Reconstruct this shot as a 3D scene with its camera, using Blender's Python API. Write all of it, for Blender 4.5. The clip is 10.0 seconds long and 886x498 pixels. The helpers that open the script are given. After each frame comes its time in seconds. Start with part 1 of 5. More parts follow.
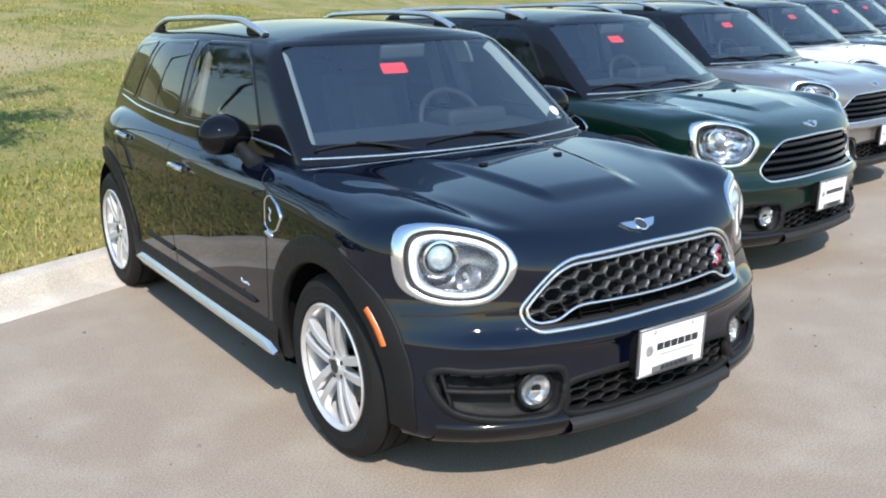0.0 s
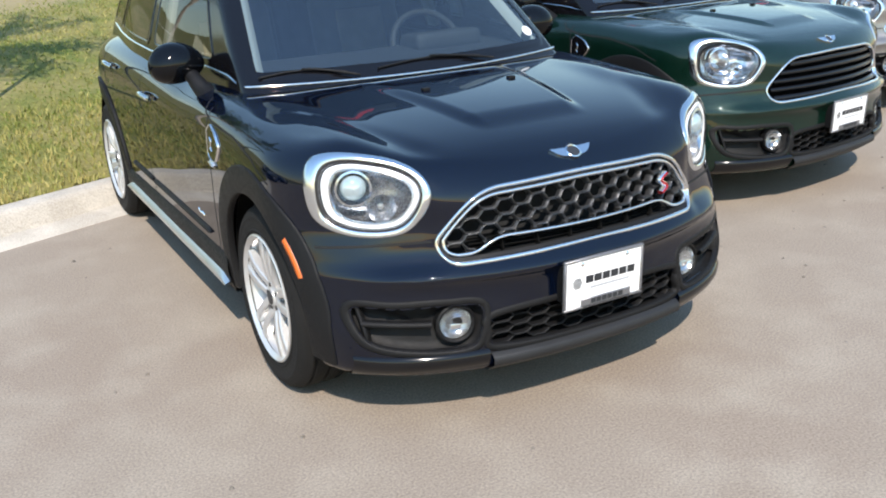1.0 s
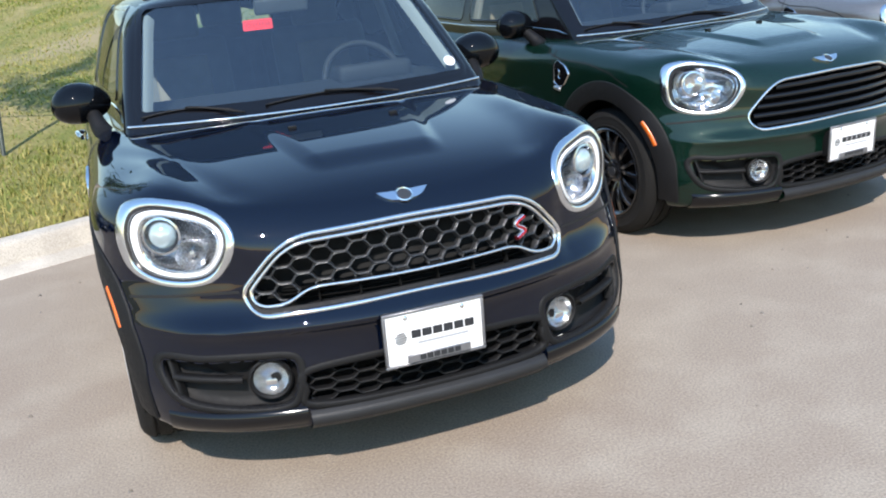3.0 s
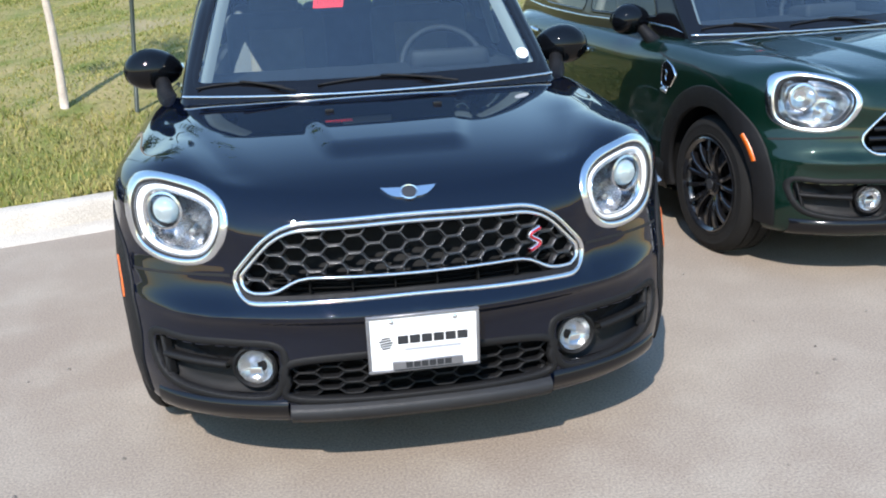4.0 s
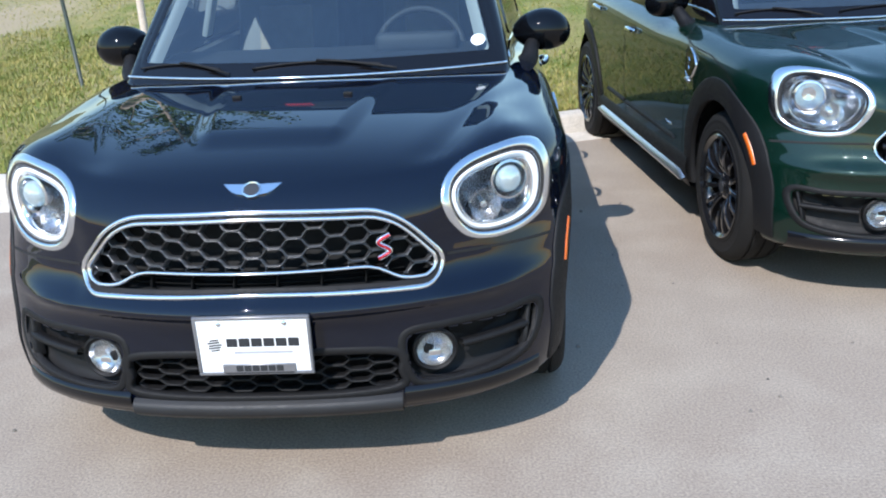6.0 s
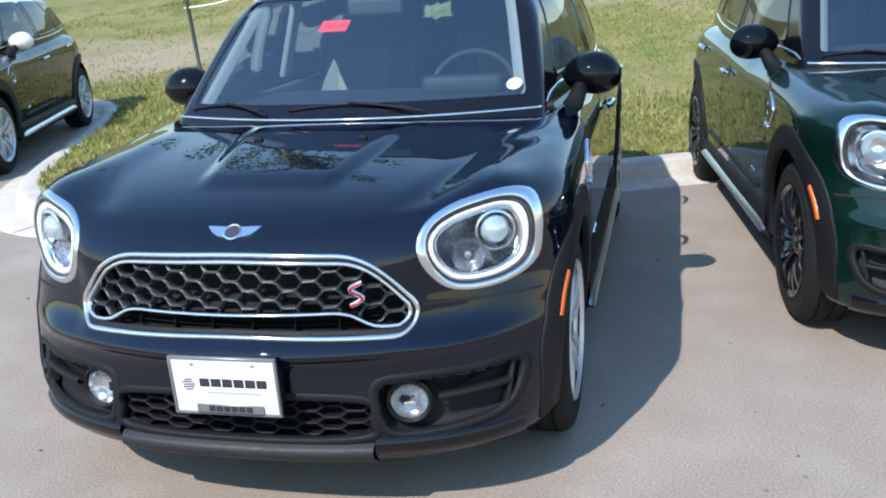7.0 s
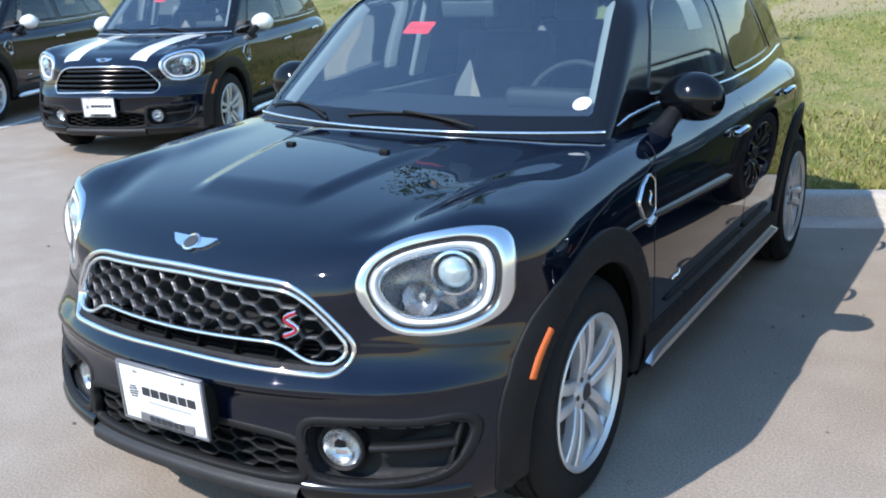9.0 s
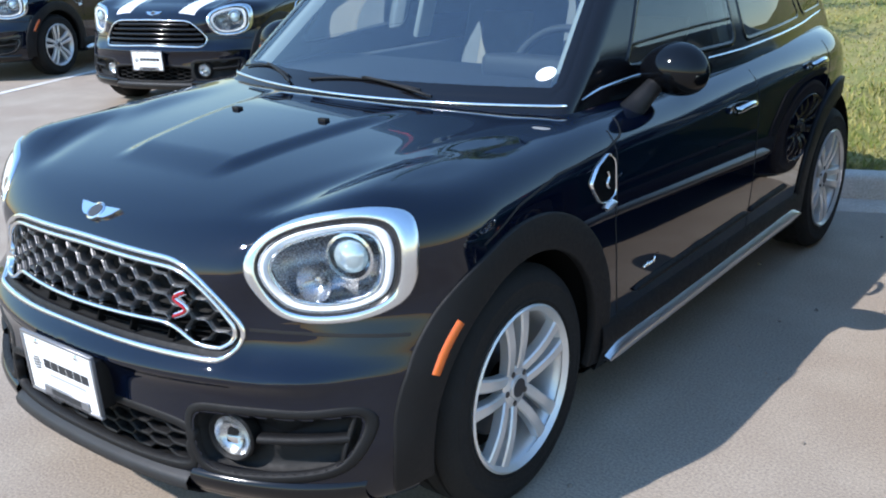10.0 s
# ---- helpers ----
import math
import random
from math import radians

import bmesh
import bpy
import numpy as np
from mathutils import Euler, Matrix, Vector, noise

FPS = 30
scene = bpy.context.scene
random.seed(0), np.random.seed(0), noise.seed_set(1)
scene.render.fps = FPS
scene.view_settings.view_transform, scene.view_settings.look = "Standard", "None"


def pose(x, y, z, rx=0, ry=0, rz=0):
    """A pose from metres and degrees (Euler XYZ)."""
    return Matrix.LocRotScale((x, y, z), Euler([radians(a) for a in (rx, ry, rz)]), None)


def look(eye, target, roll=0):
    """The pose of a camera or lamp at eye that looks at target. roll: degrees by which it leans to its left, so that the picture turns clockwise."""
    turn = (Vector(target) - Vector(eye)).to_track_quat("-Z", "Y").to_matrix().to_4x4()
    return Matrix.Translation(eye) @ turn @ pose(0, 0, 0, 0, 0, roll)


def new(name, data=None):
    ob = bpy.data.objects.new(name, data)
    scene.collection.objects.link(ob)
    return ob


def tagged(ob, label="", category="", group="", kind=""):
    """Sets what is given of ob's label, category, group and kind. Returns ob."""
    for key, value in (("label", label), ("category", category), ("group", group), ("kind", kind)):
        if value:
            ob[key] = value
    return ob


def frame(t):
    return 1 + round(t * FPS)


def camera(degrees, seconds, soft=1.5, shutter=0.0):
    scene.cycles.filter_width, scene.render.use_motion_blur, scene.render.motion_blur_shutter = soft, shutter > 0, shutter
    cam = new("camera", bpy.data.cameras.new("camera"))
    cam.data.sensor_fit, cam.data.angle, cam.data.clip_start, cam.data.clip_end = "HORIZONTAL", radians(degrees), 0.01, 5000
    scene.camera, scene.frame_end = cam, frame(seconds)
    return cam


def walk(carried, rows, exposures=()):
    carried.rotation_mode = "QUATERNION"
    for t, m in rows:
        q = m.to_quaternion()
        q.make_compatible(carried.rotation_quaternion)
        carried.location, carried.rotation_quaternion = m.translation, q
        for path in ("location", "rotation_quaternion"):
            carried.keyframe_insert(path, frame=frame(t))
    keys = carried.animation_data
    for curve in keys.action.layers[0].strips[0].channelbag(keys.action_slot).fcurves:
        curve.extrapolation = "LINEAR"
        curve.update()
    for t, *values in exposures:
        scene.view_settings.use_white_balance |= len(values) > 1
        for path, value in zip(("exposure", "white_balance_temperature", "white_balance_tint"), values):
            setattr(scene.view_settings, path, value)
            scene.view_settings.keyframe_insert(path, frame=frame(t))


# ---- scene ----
cam = camera(49.9, 10.0, soft=2.0)
PATH = [
    (0, (-2.315, -2.869, 1.608), (-1.233, -1.267, 1.096), -1.1),
    (0.5, (-2.073, -2.993, 1.592), (-1.05, -1.402, 0.942), -3.5),
    (1, (-1.806, -3.075, 1.582), (-0.91, -1.413, 0.925), -3.0),
    (1.5, (-1.555, -3.219, 1.569), (-0.809, -1.486, 0.903), -3.5),
    (2, (-1.3, -3.32, 1.572), (-0.542, -1.596, 0.898), -5.3),
    (2.5, (-1.042, -3.267, 1.538), (-0.224, -1.557, 0.898), -4.0),
    (3, (-0.797, -3.29, 1.529), (-0.181, -1.483, 0.934), -5.6),
    (3.2, (-0.687, -3.289, 1.511), (-0.174, -1.45, 0.916), -5.4),
    (4.3, (-0.146, -3.212, 1.506), (0.082, -1.32, 0.9), -2.7),
    (4.5, (-0.051, -3.199, 1.522), (0.148, -1.301, 0.923), -3.3),
    (5, (0.269, -3.23, 1.502), (0.296, -1.319, 0.911), -3.8),
    (5.2, (0.371, -3.247, 1.518), (0.362, -1.348, 0.891), -3.9),
    (6.3, (0.758, -3.037, 1.523), (0.562, -1.157, 0.869), -2.7),
    (6.5, (0.841, -3.004, 1.525), (0.545, -1.124, 0.908), -3.5),
    (7, (1.171, -2.963, 1.518), (0.707, -1.103, 0.948), -3.6),
    (7.5, (1.365, -2.839, 1.475), (0.866, -0.985, 0.918), -4.4),
    (8, (1.459, -2.626, 1.504), (0.85, -0.81, 0.927), -2.0),
    (8.5, (1.608, -2.484, 1.536), (0.854, -0.717, 0.977), -2.9),
    (9, (1.848, -2.357, 1.523), (0.835, -0.727, 0.958), -1.9),
    (9.5, (2.013, -2.174, 1.503), (0.895, -0.661, 0.824), -5.0),
    (10, (2.111, -1.938, 1.511), (0.95, -0.441, 0.87), -1.3),
]
walk(cam, [(t, look(eye, target, roll)) for t, eye, target, roll in PATH], [(0, 0.91, 6800, 12), (1.5, 0.86, 7000, 12), (3, 0.92, 6700, 12), (4.5, 0.98, 6400, 12), (7, 0.92, 6150, 12), (10, 1.02, 6150, 12)])

# ---------------- light ----------------
SUN_TO = Vector((-0.397, -0.918, 1.03)).normalized()
sun_data = bpy.data.lights.new("sun", "SUN")
sun_data.energy, sun_data.angle, sun_data.color = 3.4, radians(0.53), (1.0, 0.95, 0.89)
sun = new("sun", sun_data)
sun.matrix_world = look(SUN_TO * 60, (0, 0, 0))
world = bpy.data.worlds.new("sky")
scene.world = world
world.use_nodes = True
wn = world.node_tree.nodes
sky = wn.new("ShaderNodeTexSky")
sky.sky_type, sky.sun_disc = "NISHITA", False
sky.sun_elevation = math.asin(SUN_TO.z)
sky.sun_rotation = math.atan2(SUN_TO.x, SUN_TO.y)
sky.air_density, sky.dust_density, sky.ozone_density = 2.0, 0.1, 7.5
world.node_tree.links.new(sky.outputs[0], wn["Background"].inputs[0])
wn["Background"].inputs[1].default_value = 0.15


# ---------------- materials ----------------
def material(name, colour, rough=0.5, metal=0.0, coat=0.0, spec=0.5, flakes=0.0, vary=0.0, scale=8.0, bump=0.0, bump_scale=60.0, dirt=0.0, coat_ior=1.5):
    """A principled material with variation at two scales, optional bump, clear coat and dust."""
    m = bpy.data.materials.new(name)
    m.use_nodes = True
    n, l = m.node_tree.nodes, m.node_tree.links
    b = n["Principled BSDF"]
    b.inputs["Base Color"].default_value = (*colour, 1)
    b.inputs["Roughness"].default_value = rough
    b.inputs["Metallic"].default_value = metal
    b.inputs["Specular IOR Level"].default_value = spec
    b.inputs["Coat Weight"].default_value = coat
    b.inputs["Coat Roughness"].default_value = 0.015
    b.inputs["Coat IOR"].default_value = coat_ior
    if not (vary or bump or dirt or flakes):
        return m
    co = n.new("ShaderNodeTexCoord")

    def noise_node(s, detail=4.0):
        t = n.new("ShaderNodeTexNoise")
        t.inputs["Scale"].default_value, t.inputs["Detail"].default_value = s, detail
        l.new(co.outputs["Object"], t.inputs["Vector"])
        return t

    if vary:
        a, c = noise_node(scale), noise_node(scale * 9)
        add = n.new("ShaderNodeMath")
        add.operation = "ADD"
        l.new(a.outputs["Fac"], add.inputs[0])
        l.new(c.outputs["Fac"], add.inputs[1])
        ramp = n.new("ShaderNodeMapRange")
        ramp.inputs[1].default_value, ramp.inputs[2].default_value = 0.6, 1.4
        ramp.inputs[3].default_value, ramp.inputs[4].default_value = 1 - vary, 1 + vary
        l.new(add.outputs[0], ramp.inputs[0])
        mul = n.new("ShaderNodeVectorMath")
        mul.operation = "SCALE"
        mul.inputs[0].default_value = colour
        l.new(ramp.outputs[0], mul.inputs["Scale"])
        l.new(mul.outputs[0], b.inputs["Base Color"])
        rr = n.new("ShaderNodeMapRange")
        rr.inputs[1].default_value, rr.inputs[2].default_value = 0.3, 0.7
        rr.inputs[3].default_value, rr.inputs[4].default_value = max(0.02, rough - 0.08), rough + 0.1
        l.new(c.outputs["Fac"], rr.inputs[0])
        l.new(rr.outputs[0], b.inputs["Roughness"])
    if flakes:
        v = n.new("ShaderNodeTexVoronoi")
        v.inputs["Scale"].default_value = 900
        l.new(co.outputs["Object"], v.inputs["Vector"])
        mr = n.new("ShaderNodeMapRange")
        mr.inputs[3].default_value, mr.inputs[4].default_value = 1 - flakes, 1 + flakes
        l.new(v.outputs["Color"], mr.inputs[0])
        mul = n.new("ShaderNodeVectorMath")
        mul.operation = "SCALE"
        mul.inputs[0].default_value = colour
        l.new(mr.outputs[0], mul.inputs["Scale"])
        l.new(mul.outputs[0], b.inputs["Base Color"])
    if dirt:
        d = noise_node(2.5, 8.0)
        mr = n.new("ShaderNodeMapRange")
        mr.inputs[1].default_value, mr.inputs[2].default_value = 0.35, 0.75
        mr.inputs[3].default_value, mr.inputs[4].default_value = 0.02, 0.02 + dirt
        l.new(d.outputs["Fac"], mr.inputs[0])
        l.new(mr.outputs[0], b.inputs["Coat Roughness"])
    if bump:
        t = noise_node(bump_scale, 5.0)
        bp = n.new("ShaderNodeBump")
        bp.inputs["Strength"].default_value, bp.inputs["Distance"].default_value = bump, 0.01
        l.new(t.outputs["Fac"], bp.inputs["Height"])
        l.new(bp.outputs[0], b.inputs["Normal"])
    return m


def glass_material(name, tint, fres=1.5):
    """Thin glazing: tinted see-through with a mirror gloss that grows towards grazing."""
    m = bpy.data.materials.new(name)
    m.use_nodes = True
    n, l = m.node_tree.nodes, m.node_tree.links
    n.remove(n["Principled BSDF"])
    tr, gl, mix, fr = n.new("ShaderNodeBsdfTransparent"), n.new("ShaderNodeBsdfGlossy"), n.new("ShaderNodeMixShader"), n.new("ShaderNodeFresnel")
    tr.inputs[0].default_value = (*tint, 1)
    gl.inputs["Roughness"].default_value = 0.01
    fr.inputs["IOR"].default_value = fres
    l.new(fr.outputs[0], mix.inputs[0])
    l.new(tr.outputs[0], mix.inputs[1])
    l.new(gl.outputs[0], mix.inputs[2])
    l.new(mix.outputs[0], n["Material Output"].inputs[0])
    return m


PAINT_BLACK = material("paint_blue_black", (0.0010, 0.0025, 0.0080), 0.5, 0.0, 1.0, spec=0.0, flakes=0.5, coat_ior=1.51)
PAINT_ROOF = material("paint_black_roof", (0.0025, 0.003, 0.004), 0.5, 0.0, 0.65, spec=0.0, dirt=0.05, coat_ior=1.45)
PAINT_GREEN = material("paint_dark_green", (0.0010, 0.0125, 0.0075), 0.45, 0.3, 1.0, spec=0.1, flakes=0.6, coat_ior=1.45)
PAINT_GREY = material("paint_grey", (0.22, 0.21, 0.20), 0.35, 0.7, 1.0, flakes=0.4, dirt=0.03)
PAINT_WHITE = material("paint_white", (0.78, 0.78, 0.76), 0.35, 0.0, 1.0, dirt=0.03)
PAINT_DARKGREY = material("paint_dark_grey", (0.05, 0.05, 0.055), 0.35, 0.6, 1.0, flakes=0.4, dirt=0.03)
CHROME = material("chrome", (0.78, 0.79, 0.80), 0.06, 1.0)
BEZEL = material("lamp_bezel_chrome", (0.70, 0.73, 0.76), 0.20, 1.0)
CHROME_DARK = material("chrome_dark", (0.10, 0.10, 0.105), 0.34, 1.0)
DASH = material("dashboard_black", (0.018, 0.019, 0.021), 0.65, vary=0.2, scale=10, bump=0.2, bump_scale=300)
SATIN = material("satin_aluminium", (0.72, 0.73, 0.74), 0.36, 1.0, vary=0.05, scale=20)
ALLOY = material("alloy_silver", (0.62, 0.62, 0.62), 0.36, 0.6, 0.3, vary=0.06, scale=14)
ALLOY_BLACK = material("alloy_black", (0.006, 0.006, 0.007), 0.22, 0.0, 0.8)
RUBBER = material("tyre_rubber", (0.0095, 0.0092, 0.0090), 0.8, spec=0.25, vary=0.3, scale=14, bump=0.25, bump_scale=180)
PLASTIC = material("black_plastic", (0.0068, 0.0068, 0.0074), 0.55, spec=0.22, vary=0.15, scale=9, bump=0.18, bump_scale=420)
GLOSS_BLACK = material("gloss_black", (0.004, 0.004, 0.005), 0.12, 0.0, 0.0, spec=0.4)
SEAM = material("seam_shadow_gap", (0.003, 0.003, 0.003), 0.8)
LINER = material("wheel_arch_liner", (0.005, 0.005, 0.005), 0.9, spec=0.1, vary=0.3, scale=20)
INTERIOR = material("interior_black", (0.08, 0.084, 0.088), 0.6, vary=0.2, scale=10, bump=0.2, bump_scale=300)
SEAT_TAN = material("seat_fabric_tan", (0.32, 0.26, 0.20), 0.7, vary=0.15, scale=12, bump=0.2, bump_scale=200)
SEAT_DARK = material("seat_dark", (0.17, 0.16, 0.15), 0.6, vary=0.15, scale=12, bump=0.2, bump_scale=200)
HEADLINER = material("headliner_grey", (0.34, 0.335, 0.32), 0.9, vary=0.06)
TRIM_PALE = material("pale_grey_trim", (0.30, 0.305, 0.30), 0.7, vary=0.04)
GLASS = glass_material("windscreen_glass", (0.60, 0.84, 0.94), 2.5)
GLASS_DARK = glass_material("rear_glass_tinted", (0.22, 0.23, 0.22), 1.8)
GLASS_SIDE = glass_material("side_glass", (0.50, 0.58, 0.56), 1.75)
LENS = glass_material("lamp_lens", (0.94, 0.95, 0.96), 1.16)
REFLECTOR = material("lamp_reflector", (0.66, 0.68, 0.71), 0.17, 1.0, vary=0.3, scale=30)
LAMP_FACET = material("lamp_faceted_reflector", (0.52, 0.54, 0.56), 0.20, 0.9, vary=0.35, scale=45)
GRILLE_BACK = material("grille_back_grey", (0.012, 0.0125, 0.013), 0.75, spec=0.15, vary=0.2, scale=20)
GRILLE_GREY = material("grille_dark_grey", (0.030, 0.031, 0.033), 0.38, spec=0.4, vary=0.15, scale=20)
LAMP_WHITE = material("lamp_light_guide", (0.82, 0.84, 0.86), 0.25)
LAMP_BLACK = material("lamp_housing", (0.02, 0.02, 0.022), 0.3)
LAMP_GREY = material("lamp_inner_grey", (0.42, 0.44, 0.47), 0.24, 0.85, vary=0.25, scale=26)
ORANGE = material("amber_marker", (0.58, 0.11, 0.008), 0.3, coat=0.5)
PLATE_WHITE = material("plate_white", (0.80, 0.80, 0.80), 0.35, vary=0.03)
PLATE_FRAME = material("plate_frame_grey", (0.20, 0.20, 0.21), 0.38, 0.5, vary=0.1, scale=30)
LIP_GREY = material("lip_dark_grey_plastic", (0.017, 0.0175, 0.019), 0.5, spec=0.3, vary=0.2, scale=12, bump=0.15, bump_scale=300)
INK = material("ink_dark", (0.02, 0.022, 0.026), 0.5)
INK_GREY = material("ink_grey", (0.35, 0.36, 0.38), 0.5)
STICKER_RED = material("sticker_red", (0.80, 0.055, 0.06), 0.6, vary=0.05)
STICKER_WHITE = material("sticker_white", (0.78, 0.80, 0.82), 0.6)
BADGE_RED = material("badge_red", (0.38, 0.02, 0.03), 0.25, 0.4)
MIRROR = material("mirror_glass", (0.85, 0.85, 0.85), 0.02, 1.0)
PAPER = material("paper_sheet", (0.72, 0.72, 0.70), 0.8, vary=0.04)


# ---------------- numeric helpers ----------------
def smax(a, b, k):
    h = np.clip(0.5 + 0.5 * (a - b) / k, 0, 1)
    return b + (a - b) * h + k * h * (1 - h)


def bell(a, w):
    return np.exp(-(a / w) ** 2)


def step(a):
    a = np.clip(a, 0, 1)
    return a * a * (3 - 2 * a)


def spline(points):
    """A smooth curve y(x) through a few points, flat past its ends."""
    px, py = np.array([p[0] for p in points], float), np.array([p[1] for p in points], float)
    h, d = np.diff(px), np.diff(py) / np.diff(px)
    m = np.zeros(len(px))
    for i in range(1, len(px) - 1):
        if d[i - 1] * d[i] > 0:
            w1, w2 = 2 * h[i] + h[i - 1], h[i] + 2 * h[i - 1]
            m[i] = (w1 + w2) / (w1 / d[i - 1] + w2 / d[i])
    m[0], m[-1] = d[0], d[-1]

    def value(x):
        x = np.clip(np.asarray(x, float), px[0], px[-1])
        i = np.clip(np.searchsorted(px, x) - 1, 0, len(h) - 1)
        t = (x - px[i]) / h[i]
        return ((1 + 2 * t) * (1 - t) ** 2 * py[i] + t * (1 - t) ** 2 * h[i] * m[i] + t * t * (3 - 2 * t) * py[i + 1] + t * t * (t - 1) * h[i] * m[i + 1])

    return value


def loop(points, per=10):
    """A closed smooth curve through control points (2D)."""
    p = np.array(points, float)
    k = len(p)
    out = []
    for i in range(k):
        a, b, c, d = p[i - 1], p[i], p[(i + 1) % k], p[(i + 2) % k]
        for t in np.arange(per) / per:
            out.append(0.5 * (2 * b + (c - a) * t + (2 * a - 5 * b + 4 * c - d) * t * t + (3 * b - a - 3 * c + d) * t ** 3))
    return np.array(out)


def resample(c, n, closed=True):
    q = np.vstack([c, c[:1]]) if closed else np.asarray(c, float)
    s = np.concatenate([[0], np.cumsum(np.linalg.norm(np.diff(q, axis=0), axis=1))])
    u = np.linspace(0, s[-1], n, endpoint=not closed)
    return np.stack([np.interp(u, s, q[:, k]) for k in range(q.shape[1])], axis=1)


def inset(c, d):
    """A closed 2D curve moved inwards by d."""
    t = np.roll(c, -1, 0) - np.roll(c, 1, 0)
    nrm = np.stack([-t[:, 1], t[:, 0]], 1) / (np.linalg.norm(t, axis=1, keepdims=True) + 1e-9)
    area = 0.5 * np.sum(c[:, 0] * np.roll(c[:, 1], -1) - np.roll(c[:, 0], -1) * c[:, 1])
    return c + nrm * d * (1 if area > 0 else -1)


def inside(px, py, c):
    """Which points lie inside the closed 2D curve."""
    r = np.zeros(px.shape, bool)
    for (ax, ay), (bx, by) in zip(c, np.roll(c, -1, 0)):
        hitx = (ay > py) != (by > py)
        r ^= hitx & (px < (bx - ax) * (py - ay) / (by - ay + 1e-12) + ax)
    return r


# ---------------- meshes ----------------
CACHE = {}


def mesh_of(key, verts, faces, normals=None, smooth=True):
    me = bpy.data.meshes.new(key)
    v = np.ascontiguousarray(np.asarray(verts, float).reshape(-1, 3))
    if isinstance(faces, np.ndarray):
        sizes = np.full(len(faces), faces.shape[1])
        flat = faces.ravel()
    else:
        sizes = np.array([len(q) for q in faces])
        flat = np.fromiter((i for q in faces for i in q), int, int(sizes.sum()))
    me.vertices.add(len(v))
    me.vertices.foreach_set("co", v.ravel())
    me.loops.add(len(flat))
    me.loops.foreach_set("vertex_index", flat.astype(np.int32))
    me.polygons.add(len(sizes))
    me.polygons.foreach_set("loop_start", (np.cumsum(sizes) - sizes).astype(np.int32))
    me.update(calc_edges=True)
    me.validate()
    me.materials.append(None)
    if smooth:
        me.shade_smooth()
    else:
        me.shade_flat()
    if normals is not None:
        me.normals_split_custom_set_from_vertices(np.asarray(normals, float))
    me.update()
    return me


def put(name, mesh, mat, parent, label="", m=None):
    ob = new(name, mesh)
    ob.material_slots[0].link = "OBJECT"
    ob.material_slots[0].material = mat
    ob.parent = parent
    if m is not None:
        ob.matrix_basis = m
    return tagged(ob, label) if label else ob


def part(name, key, maker, mat, parent, label="", m=None):
    """One mesh object under its thing; the mesh is made once for a key and shared."""
    if key not in CACHE:
        got = maker()
        CACHE[key] = got if isinstance(got, bpy.types.Mesh) else mesh_of(name, *got)
    return put(name, CACHE[key], mat, parent, label, m)


def from_bm(bm, smooth=True):
    me = bpy.data.meshes.new("piece")
    bm.normal_update()
    bm.to_mesh(me)
    bm.free()
    me.materials.append(None)
    if smooth:
        me.shade_smooth()
        me.set_sharp_from_angle(angle=radians(38))
    return me


def box_bm(bm, size, m, bevel=0.0, seg=2):
    got = bmesh.ops.create_cube(bm, size=1.0, matrix=m @ Matrix.Diagonal((*size, 1)))
    if bevel:
        edges = list({e for v in got["verts"] for e in v.link_edges})
        bmesh.ops.bevel(bm, geom=edges, offset=bevel, segments=seg, profile=0.6, affect="EDGES")
    return bm


def box(size, m=None, bevel=0.0, seg=2):
    return from_bm(box_bm(bmesh.new(), size, m or Matrix(), bevel, seg))


def grid_faces(nu, nv, close_u=False, close_v=False, flip=False, base=0):
    f = []
    for i in range(nu if close_u else nu - 1):
        for j in range(nv if close_v else nv - 1):
            a, b = base + i * nv + j, base + ((i + 1) % nu) * nv + j
            c, d = base + ((i + 1) % nu) * nv + (j + 1) % nv, base + i * nv + (j + 1) % nv
            f.append((a, d, c, b) if flip else (a, b, c, d))
    return f


def lathe(profile, seg=48, axis="x"):
    """Turn (radius, along) pairs round the axis."""
    v = []
    for i in range(seg):
        a = 2 * math.pi * i / seg
        for r, h in profile:
            v.append((h, r * math.cos(a), r * math.sin(a)) if axis == "x" else (r * math.cos(a), r * math.sin(a), h))
    me = mesh_of("turned", v, grid_faces(seg, len(profile), close_u=True))
    me.set_sharp_from_angle(angle=radians(40))
    return me


def tube(points, radius, seg=8, taper=None, flat=1.0):
    """A round bar along a 3D polyline; radius may be a list."""
    p = np.array(points, float)
    n = len(p)
    r = np.full(n, radius) if np.isscalar(radius) else np.array(radius, float)
    t = np.gradient(p, axis=0)
    t /= np.linalg.norm(t, axis=1, keepdims=True)
    up = np.array((0, 0, 1.0)) if abs(t[0][2]) < 0.9 else np.array((1.0, 0, 0))
    v = []
    for i in range(n):
        a = np.cross(t[i], up)
        a /= np.linalg.norm(a)
        b = np.cross(a, t[i])
        up = b
        for j in range(seg):
            w = 2 * math.pi * j / seg
            v.append(p[i] + r[i] * (a * math.cos(w) + b * math.sin(w) * flat))
    f = grid_faces(n, seg, close_v=True)
    f.append(tuple(range(seg))[::-1])
    f.append(tuple((n - 1) * seg + j for j in range(seg)))
    return v, f


def join(pieces):
    """Several (verts, faces) into one."""
    v, f, base = [], [], 0
    for pv, pf in pieces:
        v.extend(np.asarray(pv, float))
        f.extend(tuple(base + i for i in q) for q in pf)
        base += len(pv)
    return v, f


